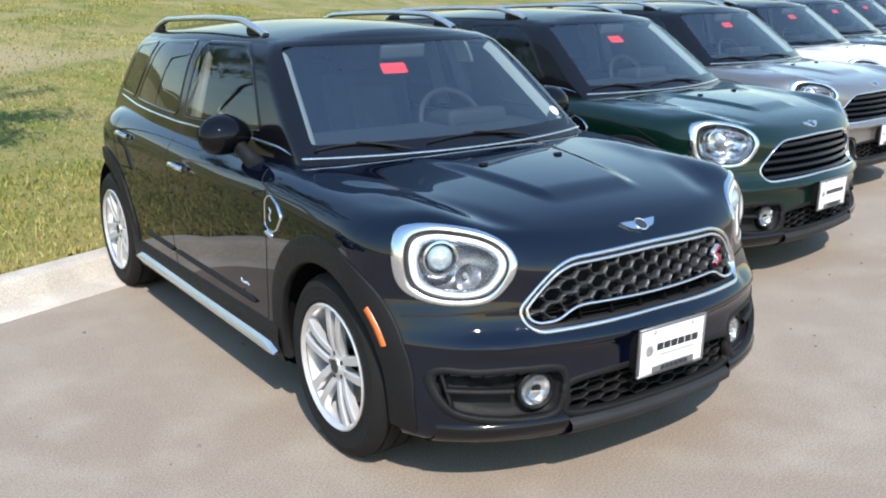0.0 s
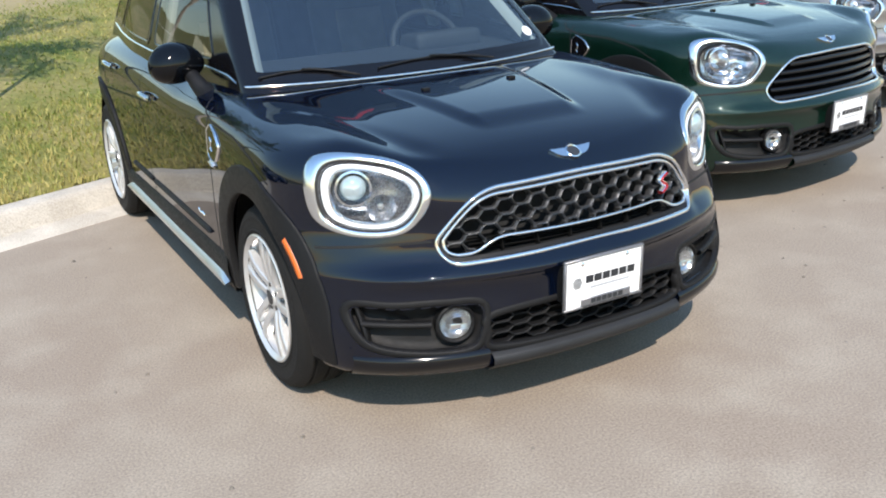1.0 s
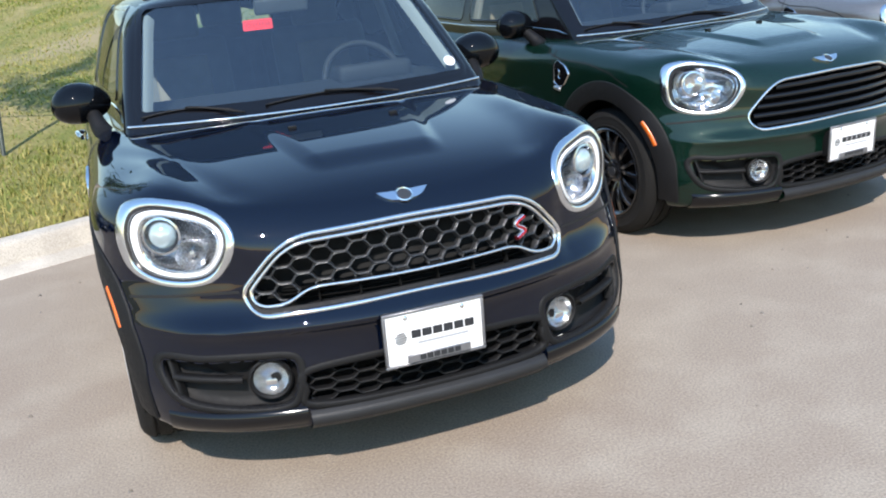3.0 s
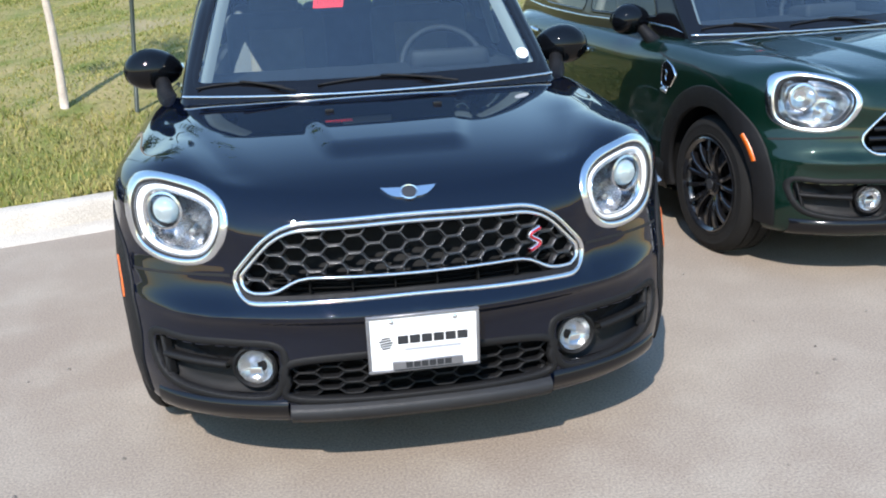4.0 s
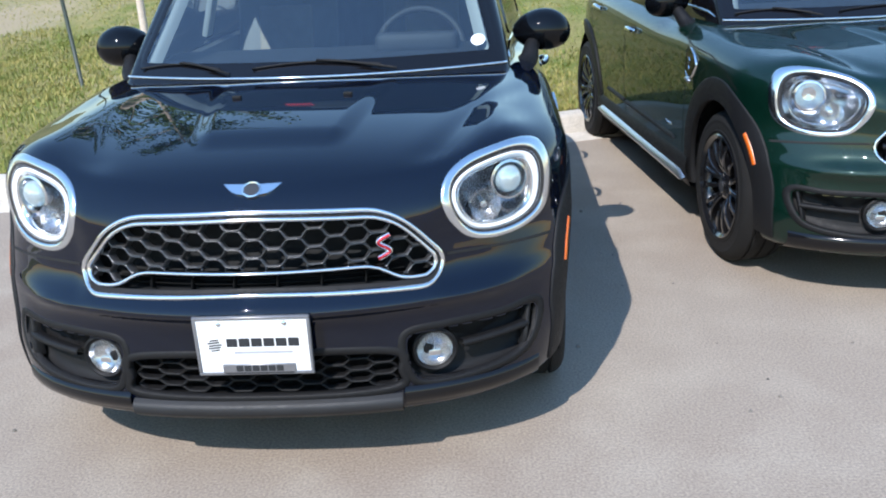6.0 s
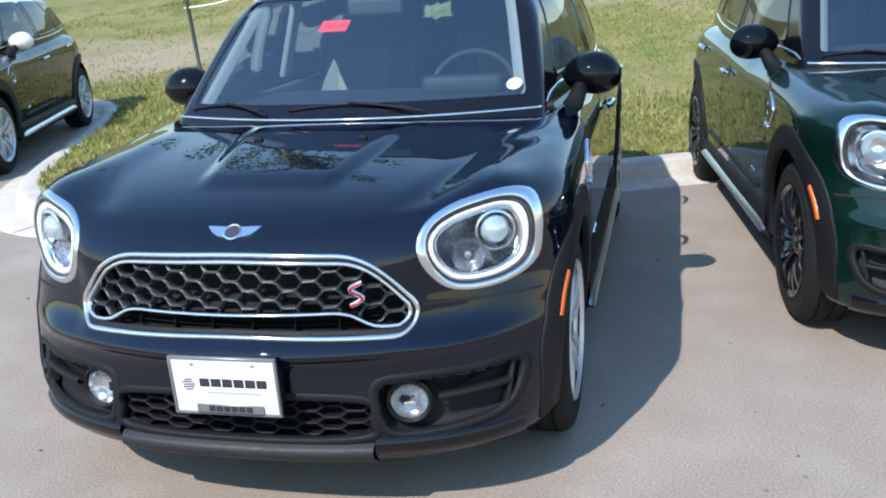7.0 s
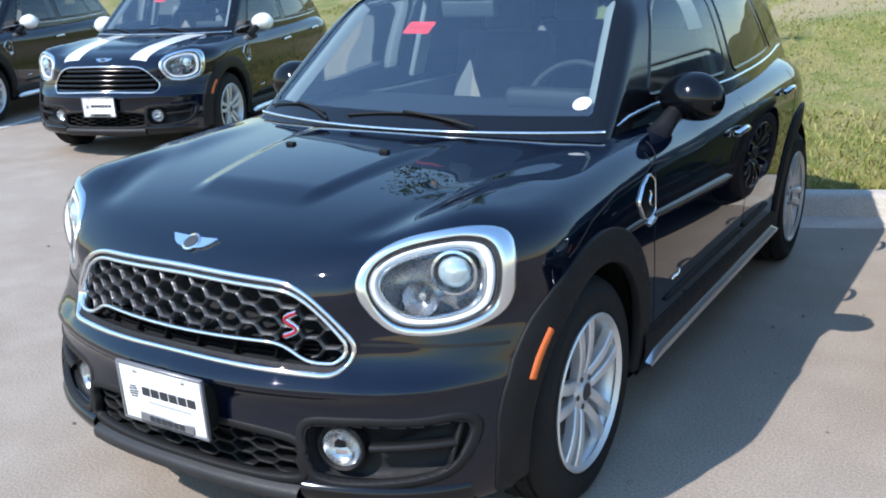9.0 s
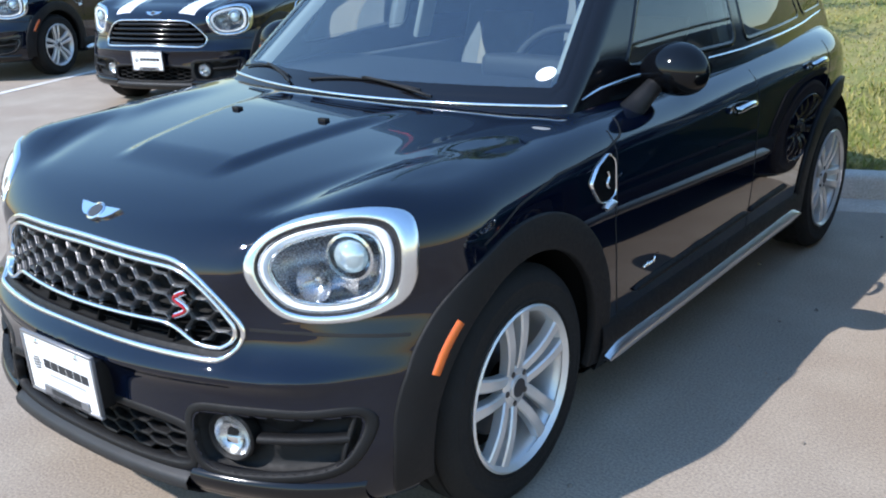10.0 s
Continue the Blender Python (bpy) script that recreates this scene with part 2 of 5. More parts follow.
def mirror(got, s):
    v, f = got[0], got[1]
    if s > 0:
        return got
    v = np.asarray(v, float) * (-1, 1, 1)
    f = [q[::-1] for q in f]
    if len(got) > 2:
        return v, f, np.asarray(got[2]) * (-1, 1, 1)
    return v, f


# ---------------- car body as a smooth solid ----------------
# The car stands on z = 0, its front axle over the origin, and faces -y.
HOOD_LINE = spline([(-0.80, 0.70), (-0.72, 0.785), (-0.64, 0.846), (-0.52, 0.898), (-0.35, 0.935), (-0.1, 0.967), (0.15, 0.988), (0.4, 1.005), (1.2, 1.045), (2.4, 1.085), (2.9, 1.075), (3.2, 1.04), (3.4, 0.98)])
NOSE = spline([(0.15, 0.72), (0.24, 0.752), (0.36, 0.758), (0.46, 0.762), (0.515, 0.772), (0.538, 0.781), (0.585, 0.752), (0.70, 0.716), (0.80, 0.702), (0.95, 0.665), (1.2, 0.57)])
CORNER = spline([(0.20, 2.45), (0.34, 2.4), (0.45, 2.1), (0.56, 1.95), (0.66, 1.92), (0.80, 2.2), (1.0, 2.25)])
STRAIGHT = spline([(0.20, 0.22), (0.45, 0.26), (0.60, 0.22), (0.80, 0.12), (1.0, 0.11)])
TAIL = spline([(0.15, 3.38), (0.35, 3.47), (0.6, 3.49), (0.9, 3.40), (1.1, 3.22)])
WIDTH = spline([(0.15, 0.825), (0.28, 0.862), (0.40, 0.872), (0.6, 0.884), (0.75, 0.886), (0.86, 0.884), (0.95, 0.872), (1.1, 0.83)])
AXLE_Y, WHEEL_Z, WHEEL_R = 2.67, 0.335, 0.337


def body_f(p):
    x, y, z = np.abs(p[..., 0]), p[..., 1], p[..., 2]
    top = HOOD_LINE(y) - (0.022 + 0.02 * step((y - 0.4) / 0.6)) * (x / 0.72) ** 2
    dome = 0.21 + 0.16 * (y + 0.36)
    top = top + 0.015 * step((dome + 0.035 - x) / 0.07) * step((y + 0.45) / 0.13) * step((0.34 - y) / 0.3)
    top = top - 0.008 * bell(x - 0.50 - 0.40 * (y + 0.45), 0.055) * step((y + 0.6) / 0.15) * step((0.3 - y) / 0.4)
    top = top + 0.020 * bell(x - 0.655 - 0.02 * y, 0.085) * step((y + 0.5) / 0.35) * (1 - 0.9 * step((y + 0.1) / 0.5))
    top = top + 0.030 * bell(x - 0.70, 0.13) * bell(y + 0.42, 0.18)
    front, back = np.clip(-STRAIGHT(z) - y, 0, None) / (NOSE(z) - STRAIGHT(z)), np.clip(y - 2.5, 0, None) / (TAIL(z) - 2.5)
    n = CORNER(z)
    wide = WIDTH(z) * (1 + 0.010 * bell(y + 0.10, 0.42) * bell(z - 0.62, 0.30))
    s = ((x / wide) ** n + front ** n + back ** n) ** (1 / n)
    flank = (s - 1) * 0.85 - (0.020 * bell(z - 0.538, 0.028) - 0.014 * bell(z - 0.605, 0.040)) * step((-0.42 - y) / 0.2) * step((0.80 - x) / 0.18)
    flank = flank - 0.014 * step((0.545 - x) / 0.07) * step((0.88 - z) / 0.10) * step((z - 0.535) / 0.04) * (y < 0.2)
    f = smax(z - top, flank, 0.11)
    return smax(f, 0.205 - z, 0.04)


SCREEN_BASE, SCREEN_SLOPE = 0.335, 1.30
ROOF_LINE = spline([(0.7, 1.40), (0.95, 1.472), (1.3, 1.502), (1.8, 1.515), (2.5, 1.50), (3.1, 1.465), (3.4, 1.43)])
CABIN_SIDE = spline([(0.95, 0.815), (1.05, 0.80), (1.25, 0.742), (1.40, 0.682), (1.52, 0.63)])


def cabin_f(p):
    x, y, z = np.abs(p[..., 0]), p[..., 1], p[..., 2]
    roof = z - ROOF_LINE(y) + 0.055 * (x / 0.6) ** 2
    screen = (SCREEN_BASE + SCREEN_SLOPE * (z - 1.03) + 0.30 * x ** 2 - y) * 0.6
    rear = (y - 3.12 + 0.85 * (z - 1.05) + 0.22 * x ** 2) * 0.85
    side = (x - CABIN_SIDE(z) + 0.08 * step((1.7 - y) / 1.2) + 0.11 * step((y - 1.9) / 1.5)) * 0.92
    f = smax(side, roof, 0.10)
    f = smax(f, screen, 0.035)
    f = smax(f, rear, 0.08)
    return np.maximum(f, 0.90 - z)


def cast(f, origin, way, far):
    """Where rays leave the solid, seen from outside: the last crossing along each ray, and the normal there."""
    origin, way = np.broadcast_arrays(np.asarray(origin, float), np.asarray(way, float))
    ts = np.linspace(0, far, 70)
    inn = np.stack([f(origin + way * t) < 0 for t in ts])
    last = len(ts) - 1 - np.argmax(inn[::-1], axis=0)
    last = np.clip(last, 0, len(ts) - 2)
    lo, hi = ts[last], ts[last + 1]
    for _ in range(22):
        mid = 0.5 * (lo + hi)
        ins = f(origin + way * mid[..., None]) < 0
        lo, hi = np.where(ins, mid, lo), np.where(ins, hi, mid)
    p = origin + way * lo[..., None]
    return p, normals_at(f, p)


def normals_at(f, p, e=0.004):
    g = np.stack([f(p + d) - f(p - d) for d in np.eye(3) * e], -1)
    return g / (np.linalg.norm(g, axis=-1, keepdims=True) + 1e-12)


def on_front(c, f=body_f):
    """Project (x, z) pairs on the nose, from ahead."""
    c = np.asarray(c, float)
    o = np.stack([c[..., 0], np.full(c.shape[:-1], 1.5 if f is cabin_f else 0.45), c[..., 1]], -1)
    return cast(f, o, np.array((0, -1.0, 0)), 1.5)


def on_side(c, f=body_f):
    """Project (y, z) pairs on the car's left flank."""
    c = np.asarray(c, float)
    o = np.stack([np.full(c.shape[:-1], 0.0), c[..., 0], c[..., 1]], -1)
    return cast(f, o, np.array((1.0, 0, 0)), 1.2)


def on_top(c, f=body_f):
    """Project (x, y) pairs from above."""
    c = np.asarray(c, float)
    o = np.stack([c[..., 0], c[..., 1], np.full(c.shape[:-1], 0.5)], -1)
    return cast(f, o, np.array((0, 0, 1.0)), 1.2)


def band(a, b, proj, lifts, f=body_f, closed=True, flip=False):
    """A strip between two curves on the body, lifted off it by the given heights from a to b."""
    rows = []
    for k, h in enumerate(lifts):
        w = k / (len(lifts) - 1)
        p, n = proj(a + (b - a) * w, f)
        rows.append(p + n * h)
    v = np.stack(rows, 1).reshape(-1, 3)
    return v, grid_faces(len(a), len(lifts), close_u=closed, flip=flip)


def ribbon(c, width, proj, f=body_f, lift=0.0008, flip=False):
    """A thin strip along an open 2D line on the body."""
    c = resample(np.asarray(c, float), max(4, int(len(c) * 8)), closed=False)
    t = np.gradient(c, axis=0)
    n = np.stack([-t[:, 1], t[:, 0]], 1) / np.linalg.norm(t, axis=1, keepdims=True)
    return band(c - n * width / 2, c + n * width / 2, proj, (lift, lift + 0.0006, lift), f, closed=False, flip=flip)


def moulding(c, width, height, proj, f=body_f, n=60):
    """A rounded strip along an open 2D line on the body."""
    c = resample(np.asarray(c, float), n, closed=False)
    t = np.gradient(c, axis=0)
    nn = np.stack([-t[:, 1], t[:, 0]], 1) / np.linalg.norm(t, axis=1, keepdims=True)
    k = np.arange(n)
    nn = nn * (np.clip(np.minimum(k, n - 1 - k) / 2.5, 0.05, 1) ** 0.5)[:, None]
    return band(c - nn * width / 2, c + nn * width / 2, proj, (-0.003, height * 0.7, height, height * 0.7, -0.003), f, closed=False)


# outlines on the nose, in (x, z); half outlines are mirrored
def both(half):
    return half + [(-x, z) for x, z in half[::-1] if x > 0.001]


def rounded(pts, r=0.25, per=8, most=0.05):
    """A closed outline with softened corners."""
    p = np.array(pts, float)
    out = []
    for i in range(len(p)):
        a, b, c = p[i - 1], p[i], p[(i + 1) % len(p)]
        d = min(most, r * min(np.linalg.norm(a - b), np.linalg.norm(c - b)))
        s, e = b + (a - b) / np.linalg.norm(a - b) * d, b + (c - b) / np.linalg.norm(c - b) * d
        for t in np.linspace(0, 1, per):
            out.append((1 - t) ** 2 * s + 2 * t * (1 - t) * b + t * t * e)
    return resample(np.array(out), 96)


GRILLE = rounded([(0, 0.804), (0.388, 0.796), (0.524, 0.640), (0.492, 0.568), (0, 0.582), (-0.492, 0.568), (-0.524, 0.640), (-0.388, 0.796)], 0.45, 10, 0.09)
LAMP_X, LAMP_Z = 0.668, 0.790


LAMP_EDGE = [(0.508, 0.815), (0.522, 0.853), (0.556, 0.881), (0.612, 0.903), (0.705, 0.920), (0.765, 0.914), (0.802, 0.891), (0.823, 0.845), (0.827, 0.790), (0.820, 0.738), (0.804, 0.703), (0.770, 0.678), (0.715, 0.662), (0.640, 0.659), (0.580, 0.674), (0.540, 0.713), (0.515, 0.768)]


def lamp_outline(k=1.0, n=64):
    """The lamp's rounded outline, full at its outer top, shrunk by k about its middle."""
    mid = np.array((LAMP_X, LAMP_Z))
    return mid + (resample(loop(LAMP_EDGE, 6), n) - mid) * k


INTAKE = loop([(0.36, 0.40), (0.385, 0.34), (0.36, 0.285), (0, 0.275), (-0.36, 0.285), (-0.385, 0.34), (-0.36, 0.40), (0, 0.415)], 8)
POCKET = loop([(0.40, 0.44), (0.52, 0.455), (0.66, 0.455), (0.765, 0.46), (0.775, 0.40), (0.73, 0.325), (0.60, 0.295), (0.45, 0.292), (0.405, 0.34)], 8)
FOG = (0.476, 0.375)
SCREEN = [(-0.685, 1.03), (0.685, 1.03), (0.578, 1.435), (-0.578, 1.435)]


def shell(f, origin_z, y0, y1, v0, v1, nv, nfan, nmid, nback):
    """The left half of a solid's skin as a grid of rays from a spine, front fan first."""
    v = np.radians(np.linspace(v0, v1, nv))
    ring = np.stack([np.cos(v), 0 * v, np.sin(v)], 1)
    o, w = [], []
    for a in np.linspace(90, 0, nfan)[:-1]:
        o.append(np.broadcast_to((0, y0, origin_z), ring.shape))
        w.append(ring * math.cos(radians(a)) + np.array((0, -1, 0)) * math.sin(radians(a)))
    for y in np.linspace(y0, y1, nmid):
        o.append(np.broadcast_to((0, y, origin_z), ring.shape))
        w.append(ring)
    for a in np.linspace(0, 90, nback)[1:]:
        o.append(np.broadcast_to((0, y1, origin_z), ring.shape))
        w.append(ring * math.cos(radians(a)) + np.array((0, 1, 0)) * math.sin(radians(a)))
    p, n = cast(f, np.array(o), np.array(w), 1.9)
    return p, n


SHELLS = {}


def panel_id(c):
    """Which panel a place on the left half of the skin belongs to."""
    x, y, z = c[:, 0], c[:, 1], c[:, 2]
    ids = np.zeros(len(c), int)
    arch_f = np.hypot(y, z - 0.345) < 0.42
    arch_r = np.hypot(y - AXLE_Y, z - 0.345) < 0.415
    hood = (z > 0.637) & (y < 0.62) & ((y < 0.02) | (z > 0.90) | (x < 0.6))
    bumper = (z <= 0.637) & (y < 0.0)
    fender = ~hood & ~bumper & (y < 0.53)
    ids[hood], ids[bumper], ids[fender] = 1, 2, 3
    rest = ~hood & ~bumper & ~fender
    ids[rest & (y < 1.60)] = 4
    ids[rest & (y >= 1.60) & (y < 2.46 - 0.35 * np.clip(0.8 - z, 0, 1))] = 5
    ids[rest & (y >= 2.46 - 0.35 * np.clip(0.8 - z, 0, 1))] = 6
    ids[(y > -0.75) & (z < 0.23) & (np.abs(x) < 0.80) & (y > 0)] = 7
    drop = ((arch_f | arch_r) & (x > 0.5))
    drop |= inside(x, z, inset(GRILLE, 0.012)) & (y < -0.2)
    drop |= inside(x, z, lamp_outline(0.93)) & (y < 0)
    drop |= inside(x, z, inset(INTAKE, 0.01)) & (y < -0.2)
    drop |= inside(x, z, inset(POCKET, 0.012)) & (y < -0.1)
    drop |= (z > 0.95) & (y > 0.55 + 0.3 * x * x) & (x < 0.69)
    ids[drop] = 0
    return ids


def skin(level):
    if level in SHELLS:
        return SHELLS[level]
    nv, nf, nm, nb = (170, 76, 170, 40) if level == 0 else (84, 40, 84, 22)
    p, n = shell(body_f, 0.60, 0.15, 2.6, -90, 90, nv, nf, nm, nb)
    nu = p.shape[0]
    p, n = p.reshape(-1, 3), n.reshape(-1, 3)
    f = np.array(grid_faces(nu, nv))
    c = p[f].mean(1)
    ids = panel_id(c)
    kept = np.zeros(len(p), bool)
    kept[f[ids > 0].ravel()] = True
    for line in (inset(GRILLE, 0.012), lamp_outline(0.93), inset(INTAKE, 0.01), inset(POCKET, 0.012)):
        snap(p, n, kept & (p[:, 1] < -0.1) & inside(p[:, 0], p[:, 2], line), line, (0, 2), on_front, body_f)
    SHELLS[level] = (p, n, f, ids)
    return SHELLS[level]


def snap(p, n, which, line, axes, proj, f):
    """Draw the vertices that reach into an opening back to its edge."""
    k = np.nonzero(which)[0]
    if len(k) == 0:
        return
    line = resample(line, 500)
    near = np.linalg.norm(p[k][:, None, axes] - line[None], axis=2).argmin(1)
    p[k], n[k] = proj(line[near], f)


def panel(level, k, sides):
    p, n, f, ids = skin(level)
    f = f[ids == k]
    used, back = np.unique(f, return_inverse=True)
    f = back.reshape(f.shape)
    pv, nn = p[used], n[used]
    if sides == 0:
        v = np.vstack([pv, pv * (-1, 1, 1)])
        g = np.vstack([f, f[:, ::-1] + len(pv)])
        return v, g, np.vstack([nn, nn * (-1, 1, 1)])
    return mirror((pv, f, nn), sides)


# side glass outlines in (y, z)
WINDOW_FRONT = [(0.80, 1.075), (1.56, 1.08), (1.56, 1.425), (1.16, 1.425), (1.02, 1.36)]
WINDOW_REAR = [(1.64, 1.08), (2.35, 1.105), (2.14, 1.412), (1.64, 1.425)]
WINDOW_QUARTER = [(2.42, 1.11), (2.80, 1.12), (2.58, 1.385), (2.22, 1.408)]


def pane(c, proj, f=cabin_f, lift=0.001, rings=7, n=96):
    """A sheet that fills a closed outline on the solid."""
    c = resample(c, n)
    mid = c.mean(0)
    rows, nrm = [], []
    for k in np.linspace(1, 0.06, rings):
        p, nn = proj(mid + (c - mid) * k, f)
        rows.append(p + nn * lift)
        nrm.append(nn)
    v = np.stack(rows, 1).reshape(-1, 3)
    faces = grid_faces(len(c), rings, close_u=True)
    faces.append(tuple(i * rings + rings - 1 for i in range(len(c))))
    return v, faces, np.stack(nrm, 1).reshape(-1, 3)


def cabin_skin(level):
    key = ("cabin", level)
    if key in SHELLS:
        return SHELLS[key]
    nv, nf, nm, nb = (90, 60, 110, 40) if level == 0 else (46, 30, 56, 20)
    p, n = shell(cabin_f, 0.98, 1.0, 2.6, 0, 90, nv, nf, nm, nb)
    nu = p.shape[0]
    p, n = p.reshape(-1, 3), n.reshape(-1, 3)
    f = np.array(grid_faces(nu, nv))
    c = p[f].mean(1)
    ids = np.where((c[:, 2] > 1.425) & (c[:, 1] > 0.93 + 0.25 * c[:, 0] ** 2), 1, 2)
    drop = inside(c[:, 0], c[:, 2], inset(rounded(SCREEN), 0.004)) & (c[:, 1] < 1.3)
    for w in (WINDOW_FRONT, WINDOW_REAR, WINDOW_QUARTER):
        drop |= inside(c[:, 1], c[:, 2], inset(rounded(w), 0.004)) & (c[:, 0] > 0.5)
    drop |= (c[:, 1] > 2.9) & (c[:, 2] > 1.15) & (c[:, 2] < 1.38) & (c[:, 0] < 0.5)
    ids[drop] = 0
    kept = np.zeros(len(p), bool)
    kept[f[ids > 0].ravel()] = True
    line = inset(rounded(SCREEN), 0.004)
    snap(p, n, kept & (p[:, 1] < 1.3) & inside(p[:, 0], p[:, 2], line), line, (0, 2), on_front, cabin_f)
    for w in (WINDOW_FRONT, WINDOW_REAR, WINDOW_QUARTER):
        line = inset(rounded(w), 0.004)
        snap(p, n, kept & (p[:, 0] > 0.5) & inside(p[:, 1], p[:, 2], line), line, (1, 2), on_side, cabin_f)
    SHELLS[key] = (p, n, f, ids)
    return SHELLS[key]


def cabin_panel(level, k):
    p, n, f, ids = cabin_skin(level)
    f = f[ids == k]
    used, back = np.unique(f, return_inverse=True)
    f = back.reshape(f.shape)
    pv, nn = p[used], n[used]
    return np.vstack([pv, pv * (-1, 1, 1)]), np.vstack([f, f[:, ::-1] + len(pv)]), np.vstack([nn, nn * (-1, 1, 1)])


# ---------------- car parts ----------------
def tyre_mesh():
    r, w = WHEEL_R, 0.104
    prof = [(0.222, -w + 0.012), (0.235, -w), (0.275, -w - 0.004), (0.312, -w + 0.002), (r - 0.010, -w + 0.016), (r - 0.002, -w + 0.034)]
    for g in (-0.055, 0.0, 0.055):
        prof += [(r, g - 0.012), (r, g - 0.006), (r - 0.008, g - 0.004), (r - 0.008, g + 0.004), (r, g + 0.006), (r, g + 0.012)]
    prof += [(r - 0.002, w - 0.034), (r - 0.010, w - 0.016), (0.312, w - 0.002), (0.300, w + 0.0015), (0.297, w + 0.004), (0.290, w + 0.004), (0.287, w + 0.0025), (0.275, w + 0.004), (0.252, w + 0.002), (0.250, w + 0.0045), (0.244, w + 0.0045), (0.242, w + 0.001), (0.235, w), (0.222, w - 0.012)]
    return lathe(prof, 64)


def rim_mesh():
    return lathe([(0.205, -0.10), (0.205, 0.02), (0.212, 0.070), (0.222, 0.092), (0.232, 0.100), (0.234, 0.108), (0.228, 0.112), (0.222, 0.106), (0.214, 0.098)], 64)


def spoke(angle, lean, w0, w1, r0, r1, h0, h1, dish=0.012, shift=0.0):
    """One wheel spoke: a ridged bar from the hub to the rim."""
    v, n = [], 9
    for i in range(n):
        t = i / (n - 1)
        r = r0 + (r1 - r0) * t
        a = angle + lean * (0.35 + 0.65 * t)
        off = shift * (0.85 + 0.15 * t)
        w = w0 + (w1 - w0) * t + 0.006 * max(0, t - 0.85) / 0.15
        h = h0 + (h1 - h0) * t + dish * math.sin(math.pi * t)
        for du, dh in ((-1, -0.030), (-1, -0.004), (-0.72, 0.0), (0.72, 0.0), (1, -0.004), (1, -0.030)):
            u = du * w / 2 + off
            v.append((h + dh, r * math.cos(a) - u * math.sin(a), r * math.sin(a) + u * math.cos(a)))
    return v, grid_faces(n, 6, flip=True)


def spokes_mesh(kind):
    pieces = []
    if kind == "silver":
        for k in range(5):
            a = 2 * math.pi * k / 5 + math.pi / 2
            for s in (-1, 1):
                pieces.append(spoke(a, s * 0.07, 0.029, 0.037, 0.035, 0.224, 0.080, 0.100, 0.010, s * 0.0245))
    else:
        for k in range(5):
            a = 2 * math.pi * k / 5 + math.pi / 2
            for s in (-1, 1):
                pieces.append(spoke(a, s * 0.21, 0.024, 0.020, 0.045, 0.222, 0.070, 0.098, 0.02))
            pieces.append(spoke(a + math.pi / 5, 0.0, 0.020, 0.022, 0.045, 0.222, 0.062, 0.094, 0.02))
    me = mesh_of("spokes", *join(pieces))
    me.set_sharp_from_angle(angle=radians(30))
    return me


def wheel(car, x, y, kind):
    s = 1 if x > 0 else -1
    at = pose(x, y, WHEEL_Z, 0, 0, 0 if s > 0 else 180)
    hub = new("wheel")
    hub.parent, hub.matrix_basis = car, at @ pose(0, 0, 0, 7 * (x + 2 * y), 0, 0)
    metal = ALLOY if kind == "silver" else ALLOY_BLACK
    part("tyre", "tyre", tyre_mesh, RUBBER, hub)
    part("rim", "rim", rim_mesh, metal, hub)
    part("spokes", ("spokes", kind), lambda: spokes_mesh(kind), metal, hub)
    part("hub_cap", "hubcap", lambda: lathe([(0.058, 0.055), (0.060, 0.078), (0.052, 0.084), (0.034, 0.085), (0.033, 0.090), (0.028, 0.092), (0.0005, 0.093)], 32), metal, hub)
    part("hub_badge", "hubbadge", lambda: lathe([(0.027, 0.0925), (0.026, 0.0945), (0.0005, 0.095)], 24), INK, hub)

    for k in range(5):
        a = 2 * math.pi * (k + 0.5) / 5
        part("wheel_bolt", "wheelbolt", lambda: lathe([(0.009, 0.070), (0.009, 0.0865), (0.006, 0.0885), (0.0005, 0.0885)], 6), CHROME_DARK, hub, m=pose(0, 0.046 * math.cos(a), 0.046 * math.sin(a)))
    part("brake_disc", "disc", lambda: lathe([(0.06, 0.02), (0.06, 0.028), (0.145, 0.028), (0.150, 0.022), (0.150, 0.0), (0.06, 0.0)], 40), CHROME_DARK, hub)
    part("brake_backing", "backing", lambda: lathe([(0.204, -0.02), (0.0005, -0.02)], 32), LINER, hub)


def arch_line(yc, r, n, a0=-14, a1=194):
    a = np.radians(np.linspace(a0, a1, n))
    return np.stack([yc + r * np.cos(a), np.maximum(0.345 + r * np.sin(a), 0.235)], 1)


def arch_cladding(yc, s):
    """The plastic flare round a wheel opening: outer face, rolled lip and inner return."""
    n = 72
    inner, outer = arch_line(yc, 0.374, n), arch_line(yc, 0.474, n)
    outer[:, 1] = np.maximum(outer[:, 1], 0.240)
    rows = []
    for w, h in ((0, -0.055), (0.0, 0.008), (0.03, 0.015), (0.08, 0.018), (0.55, 0.019), (0.94, 0.018), (0.99, 0.014), (1.0, -0.004)):
        c = inner + (outer - inner) * w
        p, nn = on_side(c)
        rows.append(p + nn * h * (0.35 if yc == 0 else 0.6))
    v = np.stack(rows, 1).reshape(-1, 3)
    return mirror((v, grid_faces(n, len(rows), flip=False)), s)


def liner(yc, s):
    n = 40
    a = np.radians(np.linspace(-16, 196, n))
    v = []
    for i in range(n):
        for x in (0.50, 0.845):
            v.append((x, yc + 0.40 * math.cos(a[i]), 0.345 + 0.40 * math.sin(a[i])))
    f = grid_faces(n, 2)
    b = len(v)
    v.append((0.50, yc, 0.30))
    f += [(2 * i, 2 * i + 2, b) for i in range(n - 1)]
    return mirror((v, f), s)


